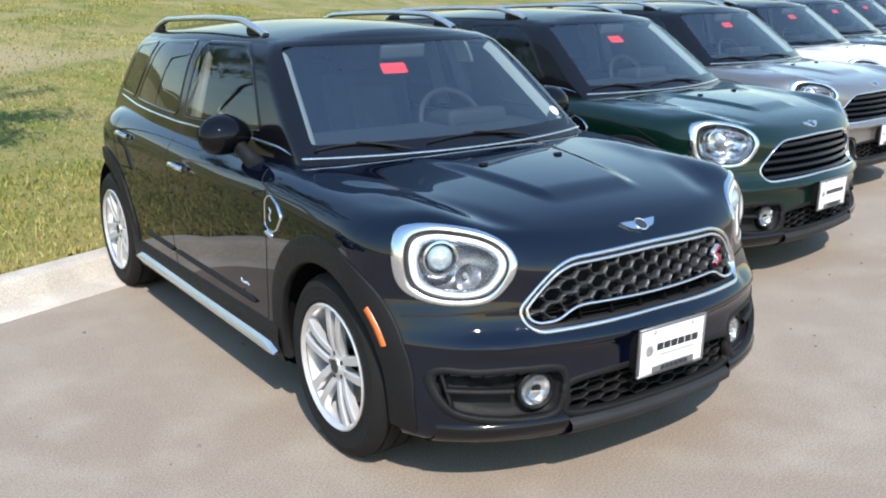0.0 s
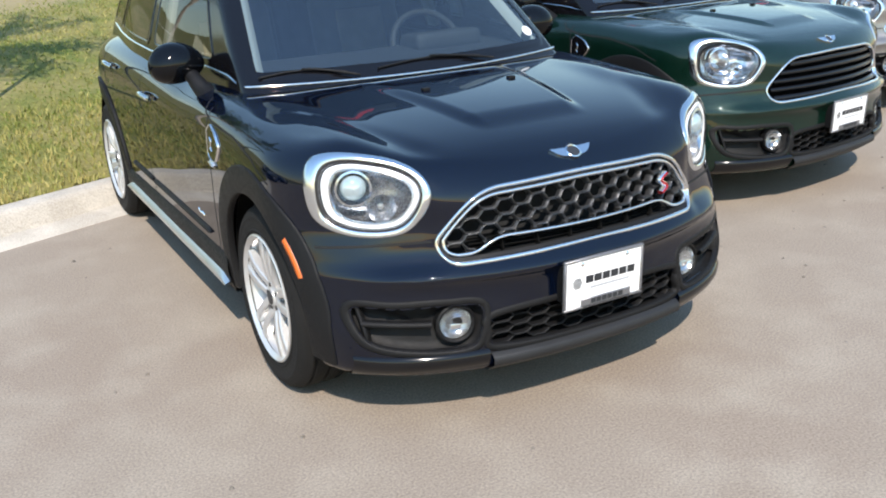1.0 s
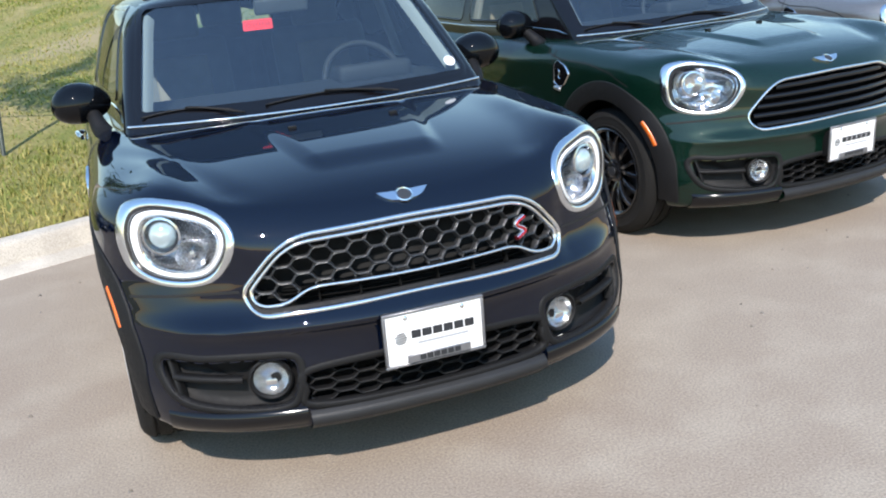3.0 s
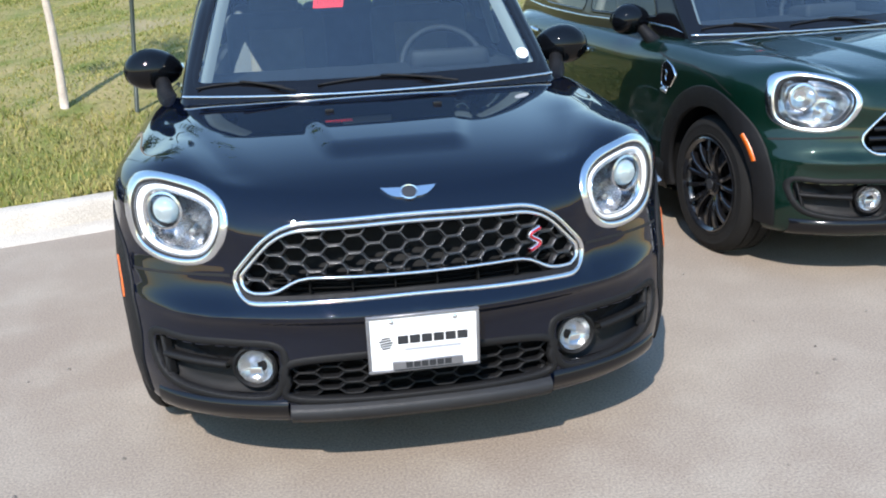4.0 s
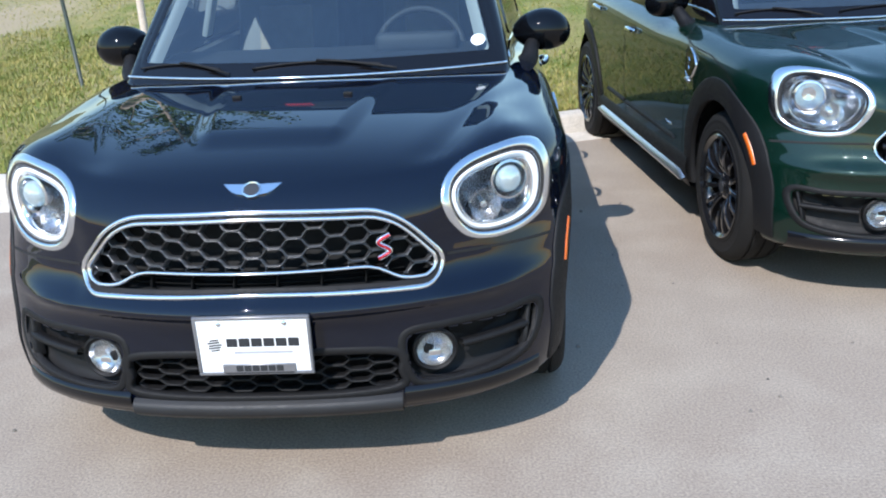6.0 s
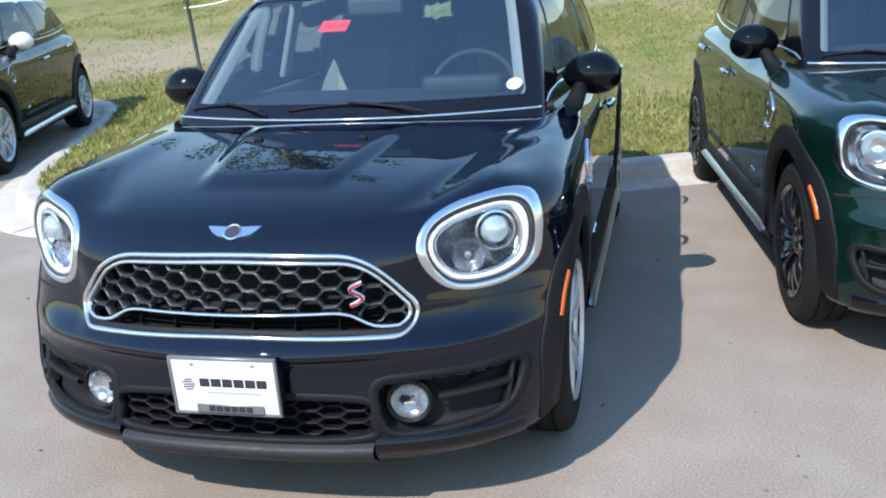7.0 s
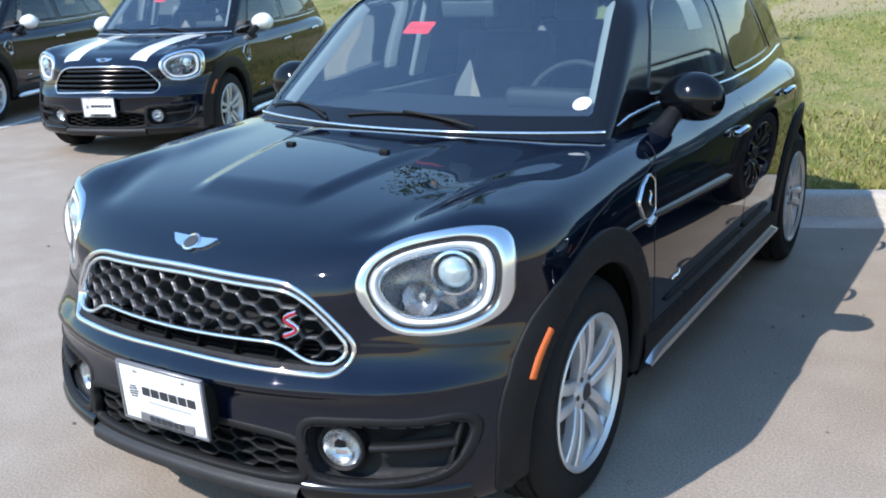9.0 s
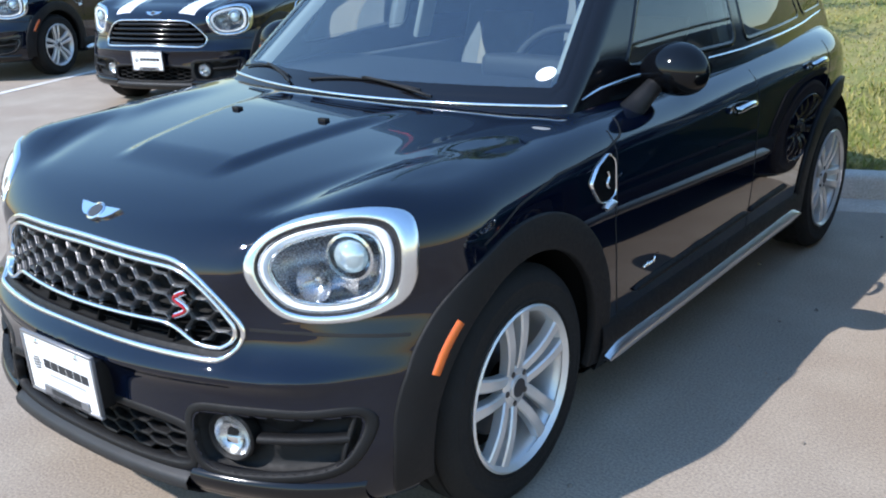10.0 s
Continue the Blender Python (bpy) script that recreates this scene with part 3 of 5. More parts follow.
def fill(c, proj, depth, rings=4):
    """A sunken back wall behind an outline on the nose, with side walls."""
    p, n = proj(c)
    back = p.copy()
    back[:, 1] += depth
    mid = back.mean(0)
    rows = [p, back] + [mid + (back - mid) * k for k in (0.66, 0.33, 0.02)]
    return np.stack(rows, 1).reshape(-1, 3), grid_faces(len(c), len(rows), close_u=True)


def bar_on_front(c, width, height, sink, n=60, closed=False):
    """A raised bar along a line of (x, z) on the nose, sunk behind the skin by `sink`."""
    c = resample(np.asarray(c, float), n, closed=closed)
    t = (np.roll(c, -1, 0) - np.roll(c, 1, 0)) if closed else np.gradient(c, axis=0)
    nn = np.stack([-t[:, 1], t[:, 0]], 1) / (np.linalg.norm(t, axis=1, keepdims=True) + 1e-9)
    rows = []
    for w, h in ((-0.5, -0.02), (-0.5, 0.0), (-0.3, height * 0.8), (0, height), (0.3, height * 0.8), (0.5, 0.0), (0.5, -0.02)):
        p, nrm = on_front(c + nn * width * w)
        p[:, 1] += sink
        p += nrm * h
        rows.append(p)
    return np.stack(rows, 1).reshape(-1, 3), grid_faces(n, len(rows), close_u=closed, flip=True)


def bars_on_front(lines, width, height, sink):
    """Many raised bars of 24 points each at once."""
    c = np.array([a for a, _ in lines])
    t = np.array([(np.roll(a, -1, 0) - np.roll(a, 1, 0)) if closed else np.gradient(a, axis=0) for a, closed in lines])
    nn = np.stack([-t[..., 1], t[..., 0]], -1) / (np.linalg.norm(t, axis=-1, keepdims=True) + 1e-9)
    rows = []
    for w, h in ((-0.5, -0.02), (-0.5, 0.0), (0, height), (0.5, 0.0), (0.5, -0.02)):
        p, nrm = on_front(c + nn * width * w)
        p[..., 1] += sink
        rows.append(p + nrm * h)
    v = np.stack(rows, 2)
    return join([(v[k].reshape(-1, 3), grid_faces(24, 5, close_u=lines[k][1], flip=True)) for k in range(len(lines))])


def inner_loop():
    h = [(0, 0.780), (0.376, 0.771), (0.497, 0.638), (0.476, 0.597), (0.398, 0.597), (0.325, 0.640)]
    return resample(rounded(h + [(-x, z) for x, z in h[:0:-1]], 0.42, 10, 0.07), 160)


def honeycomb(c, cw, ch, sink, thick=0.0055, skew=0.0, whole=False):
    """Stretched hexagon cells clipped to an outline, each with a proud rim."""
    pieces = []
    lo, hi = c.min(0), c.max(0)
    cols = int((hi[0] - lo[0]) / cw) + 2
    rows = int((hi[1] - lo[1]) / ch) + 2
    for q in range(-cols, cols + 1):
        for r in range(-1, rows + 1):
            mx, mz = q * cw * 0.77, lo[1] + (r + 0.5 * (q % 2)) * ch + skew
            cell = np.array([(mx + cw * a, mz + ch * b) for a, b in ((0.5, 0.0), (0.27, 0.48), (-0.27, 0.48), (-0.5, 0.0), (-0.27, -0.48), (0.27, -0.48))])
            cell = resample(cell, 24)
            ok = inside(cell[:, 0], cell[:, 1], c)
            if ok.sum() < 8 or (whole and not ok.all()):
                continue
            closed = bool(ok.all())
            if not closed:
                gap = np.argmax(ok & ~np.roll(ok, 1))
                cell, ok = np.roll(cell, -gap, 0), np.roll(ok, -gap)
                cell = cell[:np.argmin(ok)] if not ok.all() else cell
                if len(cell) < 5:
                    continue
            pieces.append((resample(cell, 24, closed), closed))
    return bars_on_front(pieces, thick, 0.006, sink)


def lamp_parts(car, s, kind, lvl):
    """A headlamp: chrome bezel, black housing, light guide, projector or reflector, and a domed lens."""
    n = 72

    def ring(k0, k1, lifts, sink=0.0):
        def make():
            v, f = band(lamp_outline(k0, n), lamp_outline(k1, n), on_front, lifts, flip=True)
            v = np.asarray(v)
            v[:, 1] += sink
            return mirror((v, f), s)
        return make

    lamp = part("headlamp", ("lamp_bezel", s), ring(1.0, 0.825, (-0.004, 0.0035, 0.005, 0.0052, 0.005, 0.004, -0.003)), BEZEL, car, "headlamp with broad chrome surround")
    part("lamp_gasket", ("lamp_gasket", s), ring(0.835, 0.785, (0.002, -0.001, -0.005, -0.012)), LAMP_BLACK, lamp)

    def bowl():
        rows = []
        for k, d in ((0.80, 0.0), (0.74, 0.025), (0.66, 0.055), (0.55, 0.085), (0.40, 0.105), (0.2, 0.115), (0.02, 0.118)):
            p, nn = on_front(lamp_outline(k, n))
            rows.append(p - nn * 0.004 + np.array((-0.25, 0.9, -0.1)) * d)
        return mirror((np.stack(rows, 1).reshape(-1, 3), grid_faces(n, len(rows), close_u=True, flip=True)), s)

    part("housing", ("lamp_bowl", s), bowl, REFLECTOR if kind == "halogen" else LAMP_GREY, lamp)
    if kind != "halogen":
        part("light_guide", ("lamp_guide", s), ring(0.795, 0.70, (-0.014, -0.006, -0.004, -0.006, -0.020)), LAMP_WHITE, lamp)
    part("inner_trim", ("lamp_trim", s), ring(0.69, 0.655, (-0.016, -0.012, -0.012, -0.03)), CHROME, lamp)

    def dome():
        rows = []
        for k in np.linspace(0.82, 0.02, 9):
            p, nn = on_front(lamp_outline(k, n))
            rows.append(p + nn * (-0.001 + 0.006 * (1 - (k / 0.82) ** 2)))
        return mirror((np.stack(rows, 1).reshape(-1, 3), grid_faces(n, 9, close_u=True, flip=True)), s)

    part("lens", ("lamp_dome", s), dome, LENS, lamp).visible_shadow = False
    face = on_front(np.array([[LAMP_X + 0.040, LAMP_Z + 0.024]]))[0][0] * (s, 1, 1)
    aim = Matrix.Translation(Vector(face) + Vector((-0.012 * s, 0.045, -0.005))) @ Matrix.Rotation(radians(22 * s), 4, "Z") @ Matrix.Rotation(radians(90), 4, "X")
    R = 0.050 if kind != "halogen" else 0.052
    part("projector", ("projector", kind), lambda: lathe([(R * 0.55, -0.05), (R * 0.95, -0.02), (R * 1.12, 0.004), (R * 1.15, 0.012), (R * 1.02, 0.014), (R * 0.98, 0.004), (R * 0.9, -0.008)] + ([(R * 0.5, -0.035), (0.001, -0.04)] if kind == "halogen" else []), 40, "z"), REFLECTOR, lamp, m=aim)
    if kind != "halogen":
        part("projector_lens", "projlens", lambda: lathe([(0.041, 0.0), (0.038, 0.010), (0.030, 0.019), (0.018, 0.025), (0.0005, 0.027)], 32, "z"), material("projector_glass", (0.55, 0.66, 0.70), 0.04, 0.6) if "projlens" not in CACHE else CACHE["projmat"], lamp, m=aim)
    side_at = on_front(np.array([[LAMP_X - 0.030, LAMP_Z - 0.045]]))[0][0] * (s, 1, 1)
    aim2 = Matrix.Translation(Vector(side_at) + Vector((-0.01 * s, 0.045, 0))) @ Matrix.Rotation(radians(16 * s), 4, "Z") @ Matrix.Rotation(radians(90), 4, "X")
    part("reflector", "refl2", lambda: lathe([(0.045, 0.010), (0.040, 0.0), (0.028, -0.02), (0.012, -0.03), (0.010, -0.012), (0.0005, -0.010)], 24, "z"), REFLECTOR if kind == "halogen" else LAMP_GREY, lamp, m=aim2)


CACHE["projmat"] = material("projector_lens_glass", (0.55, 0.66, 0.70), 0.04, 0.6)


def mirror_mesh(s):
    """The round-capped mirror shell."""
    bm = bmesh.new()
    bmesh.ops.create_uvsphere(bm, u_segments=40, v_segments=24, radius=1.0)
    for v in bm.verts:
        x, y, z = v.co
        k = 1.0 if y < 0 else 0.55
        v.co = (0.118 * x * (1 - 0.08 * z), 0.100 * y * k, 0.083 * z * (1 + 0.10 * x))
    bm.transform(Matrix.Rotation(radians(-12), 4, "Z"))
    if s < 0:
        bmesh.ops.scale(bm, vec=(-1, 1, 1), verts=bm.verts)
        bmesh.ops.reverse_faces(bm, faces=bm.faces)
    return from_bm(bm)


def seat(car, x, y, mat_a, mat_b, name="seat", width=0.50):
    base = new(name)
    base.parent, base.matrix_basis = car, pose(x, y, 0)
    part("cushion", ("cushion", width), lambda: box((width, 0.50, 0.16), pose(0, 0, 0.60, 6), 0.05, 4), mat_b, base)
    part("backrest", ("backrest", width), lambda: box((width, 0.13, 0.62), pose(0, 0.30, 0.92, -16), 0.055, 4), mat_b, base)
    part("centre_panel", ("seatpanel", width), lambda: box((width * 0.55, 0.05, 0.50), pose(0, 0.242, 0.90, -16), 0.02, 3), mat_a, base)
    part("headrest", "headrest", lambda: box((0.25, 0.10, 0.17), pose(0, 0.40, 1.30, -12), 0.045, 4), mat_b, base)
    part("headrest_post", "hpost", lambda: join([tube([(q, 0.36, 1.15), (q, 0.39, 1.26)], 0.007) for q in (-0.06, 0.06)]), CHROME, base)


def wiper(y_shift, x0, x1):
    """A blade that lies along the foot of the screen, on its arm."""
    t = np.linspace(0, 1, 24)
    xs = x0 + (x1 - x0) * t
    p, n = on_front(np.stack([xs, 1.030 + 0.016 * np.sin(math.pi * t) * y_shift], 1), cabin_f)
    blade = tube(p + n * 0.008, 0.004, 6)
    u = np.linspace(0.5, 1.12, 10)
    q, m = on_front(np.stack([x0 + (x1 - x0) * u, 1.0475 - 0.036 * ((u - 0.5) / 0.62) ** 1.5], 1), cabin_f)
    arm = tube(q + m * 0.013, 0.0055, 6)
    return join([blade, arm])


def text_bars(rects, thick=0.0012):
    """Flat raised bars (x, z, width, height) in the plate's plane."""
    bm = bmesh.new()
    for x, z, w, h in rects:
        box_bm(bm, (w, thick, h), pose(x, 0, z))
    return from_bm(bm, False)


def plate(car):
    base = new("licence_plate")
    base.parent = car
    base.matrix_basis = pose(0, -0.803, 0.462, 3)
    part("plate_frame", "plframe", lambda: frame_mesh(0.316, 0.174, 0.009, 0.012), PLATE_FRAME, base, "grey metal plate frame")
    part("frame_strip", "plstrip", lambda: box((0.20, 0.006, 0.026), pose(0.009, -0.004, -0.067), 0.002, 1), PLATE_FRAME, base)
    part("plate_sheet", "plsheet", lambda: box((0.304, 0.004, 0.162), None, 0.001, 1), PLATE_WHITE, base)
    part("plate_bracket", "plbrk", lambda: box((0.30, 0.05, 0.13), pose(0, 0.028, 0), 0.006), PLASTIC, base)
    for i in range(6):
        part("letter_bar", "pltxt", lambda: text_bars([(0, 0, 0.0295, 0.025)]), INK, base, m=pose(-0.058 + i * 0.0335, -0.0025, 0.010))
        part("lower_letter_bar", "pltxt2", lambda: text_bars([(0, 0, 0.0185, 0.017)]), INK, base, m=pose(-0.044 + i * 0.022, -0.0075, -0.066))
    part("caption_bar", "pltxt3", lambda: text_bars([(0, 0, 0.160, 0.008)]), INK_GREY, base, m=pose(0.025, -0.0022, -0.020))
    part("frame_line", "pltxt4", lambda: text_bars([(0.009, -0.080, 0.19, 0.003)]), INK, base, m=pose(0, -0.0075, 0))

    def emblem():
        bm = bmesh.new()
        for k, (w, dx) in enumerate(((0.024, 0.0), (0.034, -0.002), (0.036, 0.002), (0.034, 0.0), (0.024, 0.001))):
            box_bm(bm, (w, 0.0012, 0.0042), pose(-0.106 + dx, 0, 0.018 - k * 0.0075, 0, -6, 0))
        return from_bm(bm, False)

    part("emblem", "plemb", emblem, INK, base, m=pose(0, -0.0025, 0))
    for q in (-0.089, 0.089):
        part("screw", "plscrew", lambda: lathe([(0.007, 0.0), (0.007, 0.004), (0.004, 0.007), (0.0005, 0.0075)], 12, "z"), CHROME, base, m=pose(q, -0.002, 0.068, 90))


def frame_mesh(w, h, t, d):
    """A rectangular frame in the xz plane with rounded bars."""
    bm = bmesh.new()
    for x, z, a, b in ((0, h / 2 - t / 2, w, t), (0, -h / 2 + t / 2, w, t), (w / 2 - t / 2, 0, t, h - 2 * t), (-w / 2 + t / 2, 0, t, h - 2 * t)):
        box_bm(bm, (a, d, b), pose(x, 0, z), 0.002, 1)
    return from_bm(bm)


def wing_badge(car):
    """A winged round emblem as plain shapes."""
    p, n = on_front(np.array([[0, 0.845]]))
    m = Matrix.Translation(p[0] + n[0] * 0.004) @ Vector(n[0]).to_track_quat("-Y", "Z").to_matrix().to_4x4()
    base = part("bonnet_badge", "badge_disc", lambda: lathe([(0.027, -0.004), (0.027, 0.005), (0.024, 0.007), (0.022, 0.005), (0.0005, 0.0055)], 32, "z"), CHROME, car, "round chrome emblem with wings", m @ pose(0, 0, 0, 90))

    def wing(s):
        out = np.array([(0.020, 0.019), (0.080, 0.022), (0.070, 0.009), (0.062, 0.000), (0.052, -0.008), (0.040, -0.014), (0.018, -0.018)])
        v = [(s * x, -0.003, z) for x, z in out] + [(s * x, 0.006 + 0.6 * x * x, z) for x, z in out]
        k = len(out)
        f = [tuple(range(k))[::s], tuple(range(k, 2 * k))[::-s]] + [((i, (i + 1) % k, k + (i + 1) % k, k + i) if s < 0 else (k + i, k + (i + 1) % k, (i + 1) % k, i)) for i in range(k)]
        return mesh_of("wing", v, f, smooth=False)

    for s in (1, -1):
        part("badge_wing", ("badge_wing", s), lambda: wing(s), CHROME, base, m=pose(0, 0, 0, -90))
    part("badge_field", "badge_field", lambda: lathe([(0.0205, 0.0055), (0.0205, 0.0066), (0.0005, 0.0068)], 24, "z"), INK, base)


def s_emblem(car, at, size):
    """A slanted ribbon emblem, red edged with chrome."""
    t = np.linspace(-1, 1, 30)
    x = -np.sin(t * 3.5) * 0.62 + 0.30 * t
    z = t
    c = np.stack([at[0] + size * x, at[1] + size * z], 1)
    def make():
        return bar_on_front(c, size * 0.26, 0.004, -0.004, 30)
    def rim():
        return bar_on_front(c, size * 0.46, 0.003, -0.001, 30)
    ob = part("grille_emblem", "s_rim", rim, CHROME, car, "slanted chrome-edged red emblem")
    part("emblem_face", "s_face", make, BADGE_RED, ob)


def roof_rail(s):
    y = np.linspace(1.18, 2.72, 40)
    t = (y - 1.18) / (2.72 - 1.18)
    lift = 0.055 * np.minimum(1, np.minimum(t, 1 - t) / 0.16) ** 0.8
    p, n = on_top(np.stack([np.full_like(y, 0.525) - 0.02 * (t - 0.5) ** 2 * 4 * 0.5, y], 1), cabin_f)
    p[:, 2] += lift
    v, f = tube(p, 0.019, 10, flat=0.75)
    return mirror((v, f), s)


def rail_foot(s, y0):
    p, n = on_top(np.array([[0.52, y0]]), cabin_f)
    m = box((0.018, 0.13, 0.036), pose(s * p[0][0], y0 + (0.03 if y0 < 2 else -0.03), p[0][2] + 0.012), 0.008, 2)
    return m


def make_car(paint, name="parked_car", grille="slats", wheels="silver", lamps="halogen", level=1, stripes=False, mirror_mat=None, roof=None, papers=False, dots=False):
    """One small crossover car with all its parts, standing at the origin."""
    car = new(name)
    L = level
    roof = roof or PAINT_ROOF
    mirror_mat = mirror_mat or PAINT_ROOF
    for nm, k in (("bonnet", 1), ("front_bumper", 2)):
        part(nm, (nm, L), lambda k=k: panel(L, k, 0), paint, car)
    part("underbody", ("under", L), lambda: panel(L, 7, 0), PLASTIC, car)
    for s in (1, -1):
        for nm, k in (("front_wing", 3), ("front_door", 4), ("rear_door", 5), ("rear_quarter", 6)):
            ob = part(nm, (nm, L, s), lambda k=k: panel(L, k, s), paint, car)
            if k in (4, 5):
                y0, z0 = (1.42, 0.873) if k == 4 else (2.275, 0.925)

                def handle():
                    c = np.stack([np.linspace(y0 - 0.085, y0 + 0.085, 16), np.full(16, z0) + 0.008 * np.sin(np.linspace(0, math.pi, 16))], 1)
                    p, n = on_side(c)
                    return mirror(tube(p + n * (0.012 + 0.022 * np.sin(np.linspace(0, math.pi, 16)) ** 0.5)[:, None], 0.0125, 10, flat=1.0), s)

                def cup():
                    c = resample(loop([(y0 - 0.075, z0), (y0, z0 + 0.032), (y0 + 0.07, z0 + 0.004), (y0, z0 - 0.036)], 8), 32)
                    return mirror(pane(c, on_side, body_f, 0.0012, 4, 32)[:2], s)

                part("door_handle", ("handle", k, s), handle, CHROME, ob, "chrome pull handle")
                part("handle_recess", ("cup", k, s), cup, GLOSS_BLACK, ob)
            if k == 4:
                for i, line in enumerate(([(0.545, 0.30), (0.495, 0.50), (0.463, 0.68), (0.463, 0.85), (0.470, 0.95)], [(1.60, 0.30), (1.60, 0.6), (1.595, 0.98)])):
                    part("door_gap", ("seam4", s, i), lambda: mirror(ribbon(line, 0.006, on_side), s), SEAM, ob)

                def badge4():
                    out = []
                    for i, (dy, h) in enumerate(((-0.03, 0.010), (-0.012, 0.014), (0.006, 0.010), (0.022, 0.010), (0.040, 0.018))):
                        out.append(moulding([(0.715 + dy, 0.476), (0.715 + dy + 0.006, 0.476 + h)], 0.008, 0.004, on_side, n=6))
                    return mirror(join(out), s)
                part("door_badge", ("badge4", s), badge4, CHROME, ob, "small chrome model badge")
            if k == 5:
                part("door_gap", ("seam5", s), lambda: mirror(ribbon([(2.20, 0.40), (2.27, 0.60), (2.40, 0.75), (2.47, 0.90), (2.47, 1.0)], 0.006, on_side), s), SEAM, ob)
            if k in (4, 5):
                ends = ((0.625, 0.420), (1.585, 0.436)) if k == 4 else ((1.612, 0.437), (2.02, 0.446))

                def strip():
                    c = np.array([ends[0], (0.5 * (ends[0][0] + ends[1][0]), 0.5 * (ends[0][1] + ends[1][1]) + 0.001), ends[1]])
                    return mirror(moulding(c, 0.034, 0.013, on_side), s)
                part("door_moulding", ("doormould", k, s), strip, PLASTIC, ob)
            if k == 3:
                def scuttle(k0, lift):
                    def make():
                        c = rounded([(0.298, 0.832), (0.338, 0.876), (0.415, 0.902), (0.448, 0.880), (0.452, 0.775), (0.405, 0.757), (0.352, 0.768)], 0.3)
                        mid = c.mean(0)
                        return mirror(pane(mid + (c - mid) * k0, on_side, body_f, lift, 5)[:2], s)
                    return make
                sc = part("side_scuttle", ("scuttle", s), scuttle(0.88, 0.006), GLOSS_BLACK, ob, "gloss black vent trim in chrome frame")

                def rim():
                    c = rounded([(0.298, 0.832), (0.338, 0.876), (0.415, 0.902), (0.448, 0.880), (0.452, 0.775), (0.405, 0.757), (0.352, 0.768)], 0.3)
                    mid = c.mean(0)
                    return mirror(band(mid + (c - mid) * 1.0, mid + (c - mid) * 0.91, on_side, (-0.002, 0.007, 0.008, 0.007, 0.002)), s)
                part("scuttle_frame", ("scuttle_rim", s), rim, CHROME, sc)
                ss = np.linspace(-1, 1, 16)
                part("scuttle_emblem", ("scuttle_s", s), lambda: mirror((lambda g: (np.asarray(g[0]) + np.array((0.007, 0, 0)), g[1]))(moulding(np.stack([0.398 + s * 0.013 * (np.sin(ss * 3.3) * 0.7 - 0.5 * ss), 0.828 + 0.026 * ss], 1), 0.008, 0.003, on_side, n=24)), s), CHROME, sc)
                part("scuttle_bar", ("scuttle_bar", s), lambda: mirror(moulding([(0.392, 0.743), (0.450, 0.752)], 0.032, 0.012, on_side, n=12), s), SATIN, sc)
        for yc, nm in ((0, "front"), (AXLE_Y, "rear")):
            ob = part("wheel_arch", ("arch", yc, s), lambda: arch_cladding(yc, s), PLASTIC, car, "black plastic wheel arch flare")
            part("arch_liner", ("liner", yc, s), lambda: liner(yc, s), LINER, ob)
            wheel(car, s * 0.764, yc, wheels)
            if yc == 0:
                def marker():
                    a = np.radians(np.linspace(135, 154, 10))
                    c0 = np.stack([0.398 * np.cos(a), 0.345 + 0.398 * np.sin(a)], 1)
                    c1 = np.stack([0.422 * np.cos(a), 0.345 + 0.422 * np.sin(a)], 1)
                    rows = []
                    for w, h in ((0, 0.018), (0.05, 0.026), (0.5, 0.029), (0.95, 0.026), (1, 0.018)):
                        p, nn = on_side(c0 + (c1 - c0) * w)
                        rows.append(p + nn * (h - 0.020))
                    return mirror((np.stack(rows, 1).reshape(-1, 3), grid_faces(10, 5)), s)
                part("side_marker", ("marker", s), marker, ORANGE, ob, "amber side marker lens")

        def sill():
            y = np.linspace(0.42, 2.26, 40)
            rows = []
            for z, h in ((0.215, -0.02), (0.225, 0.012), (0.30, 0.018), (0.36, 0.012), (0.375, -0.004)):
                p, n = on_side(np.stack([y, np.full_like(y, z)], 1))
                rows.append(p + n * h)
            return mirror((np.stack(rows, 1).reshape(-1, 3), grid_faces(40, 5)), s)
        so = part("sill", ("sill", s), sill, PLASTIC, car, "black plastic door sill")
        part("sill_trim", ("silltrim", s), lambda: mirror((lambda g: (np.asarray(g[0]) + np.array((0.018, 0, 0)), g[1]))(moulding([(0.45, 0.252), (0.6, 0.258), (1.6, 0.276), (2.2, 0.285)], 0.062, 0.022, on_side)), s), SATIN, so, "satin silver sill strip")
        lamp_parts(car, s, lamps, L)

        # door mirror on its stalk
        mo = new("door_mirror")
        mo.parent = car
        tagged(mo, "round-capped door mirror")
        part("mirror_cap", ("mirrorcap", s), lambda: mirror_mesh(s), mirror_mat, mo, m=pose(s * 0.866, 0.872, 1.078))
        part("mirror_arm", ("mirrorarm", s), lambda: mirror(tube([(0.785, 0.70, 0.945), (0.81, 0.735, 0.985), (0.822, 0.79, 1.02), (0.84, 0.84, 1.055)], [0.042, 0.036, 0.030, 0.028], 14), s), PLASTIC, mo)
        part("mirror_glass", ("mirrorglass", s), lambda: mirror(([(0.866 + 0.098 * math.cos(a), 0.918, 1.078 + 0.066 * math.sin(a)) for a in np.linspace(0, 2 * math.pi, 28, endpoint=False)], [tuple(range(28))]), s), MIRROR, mo)
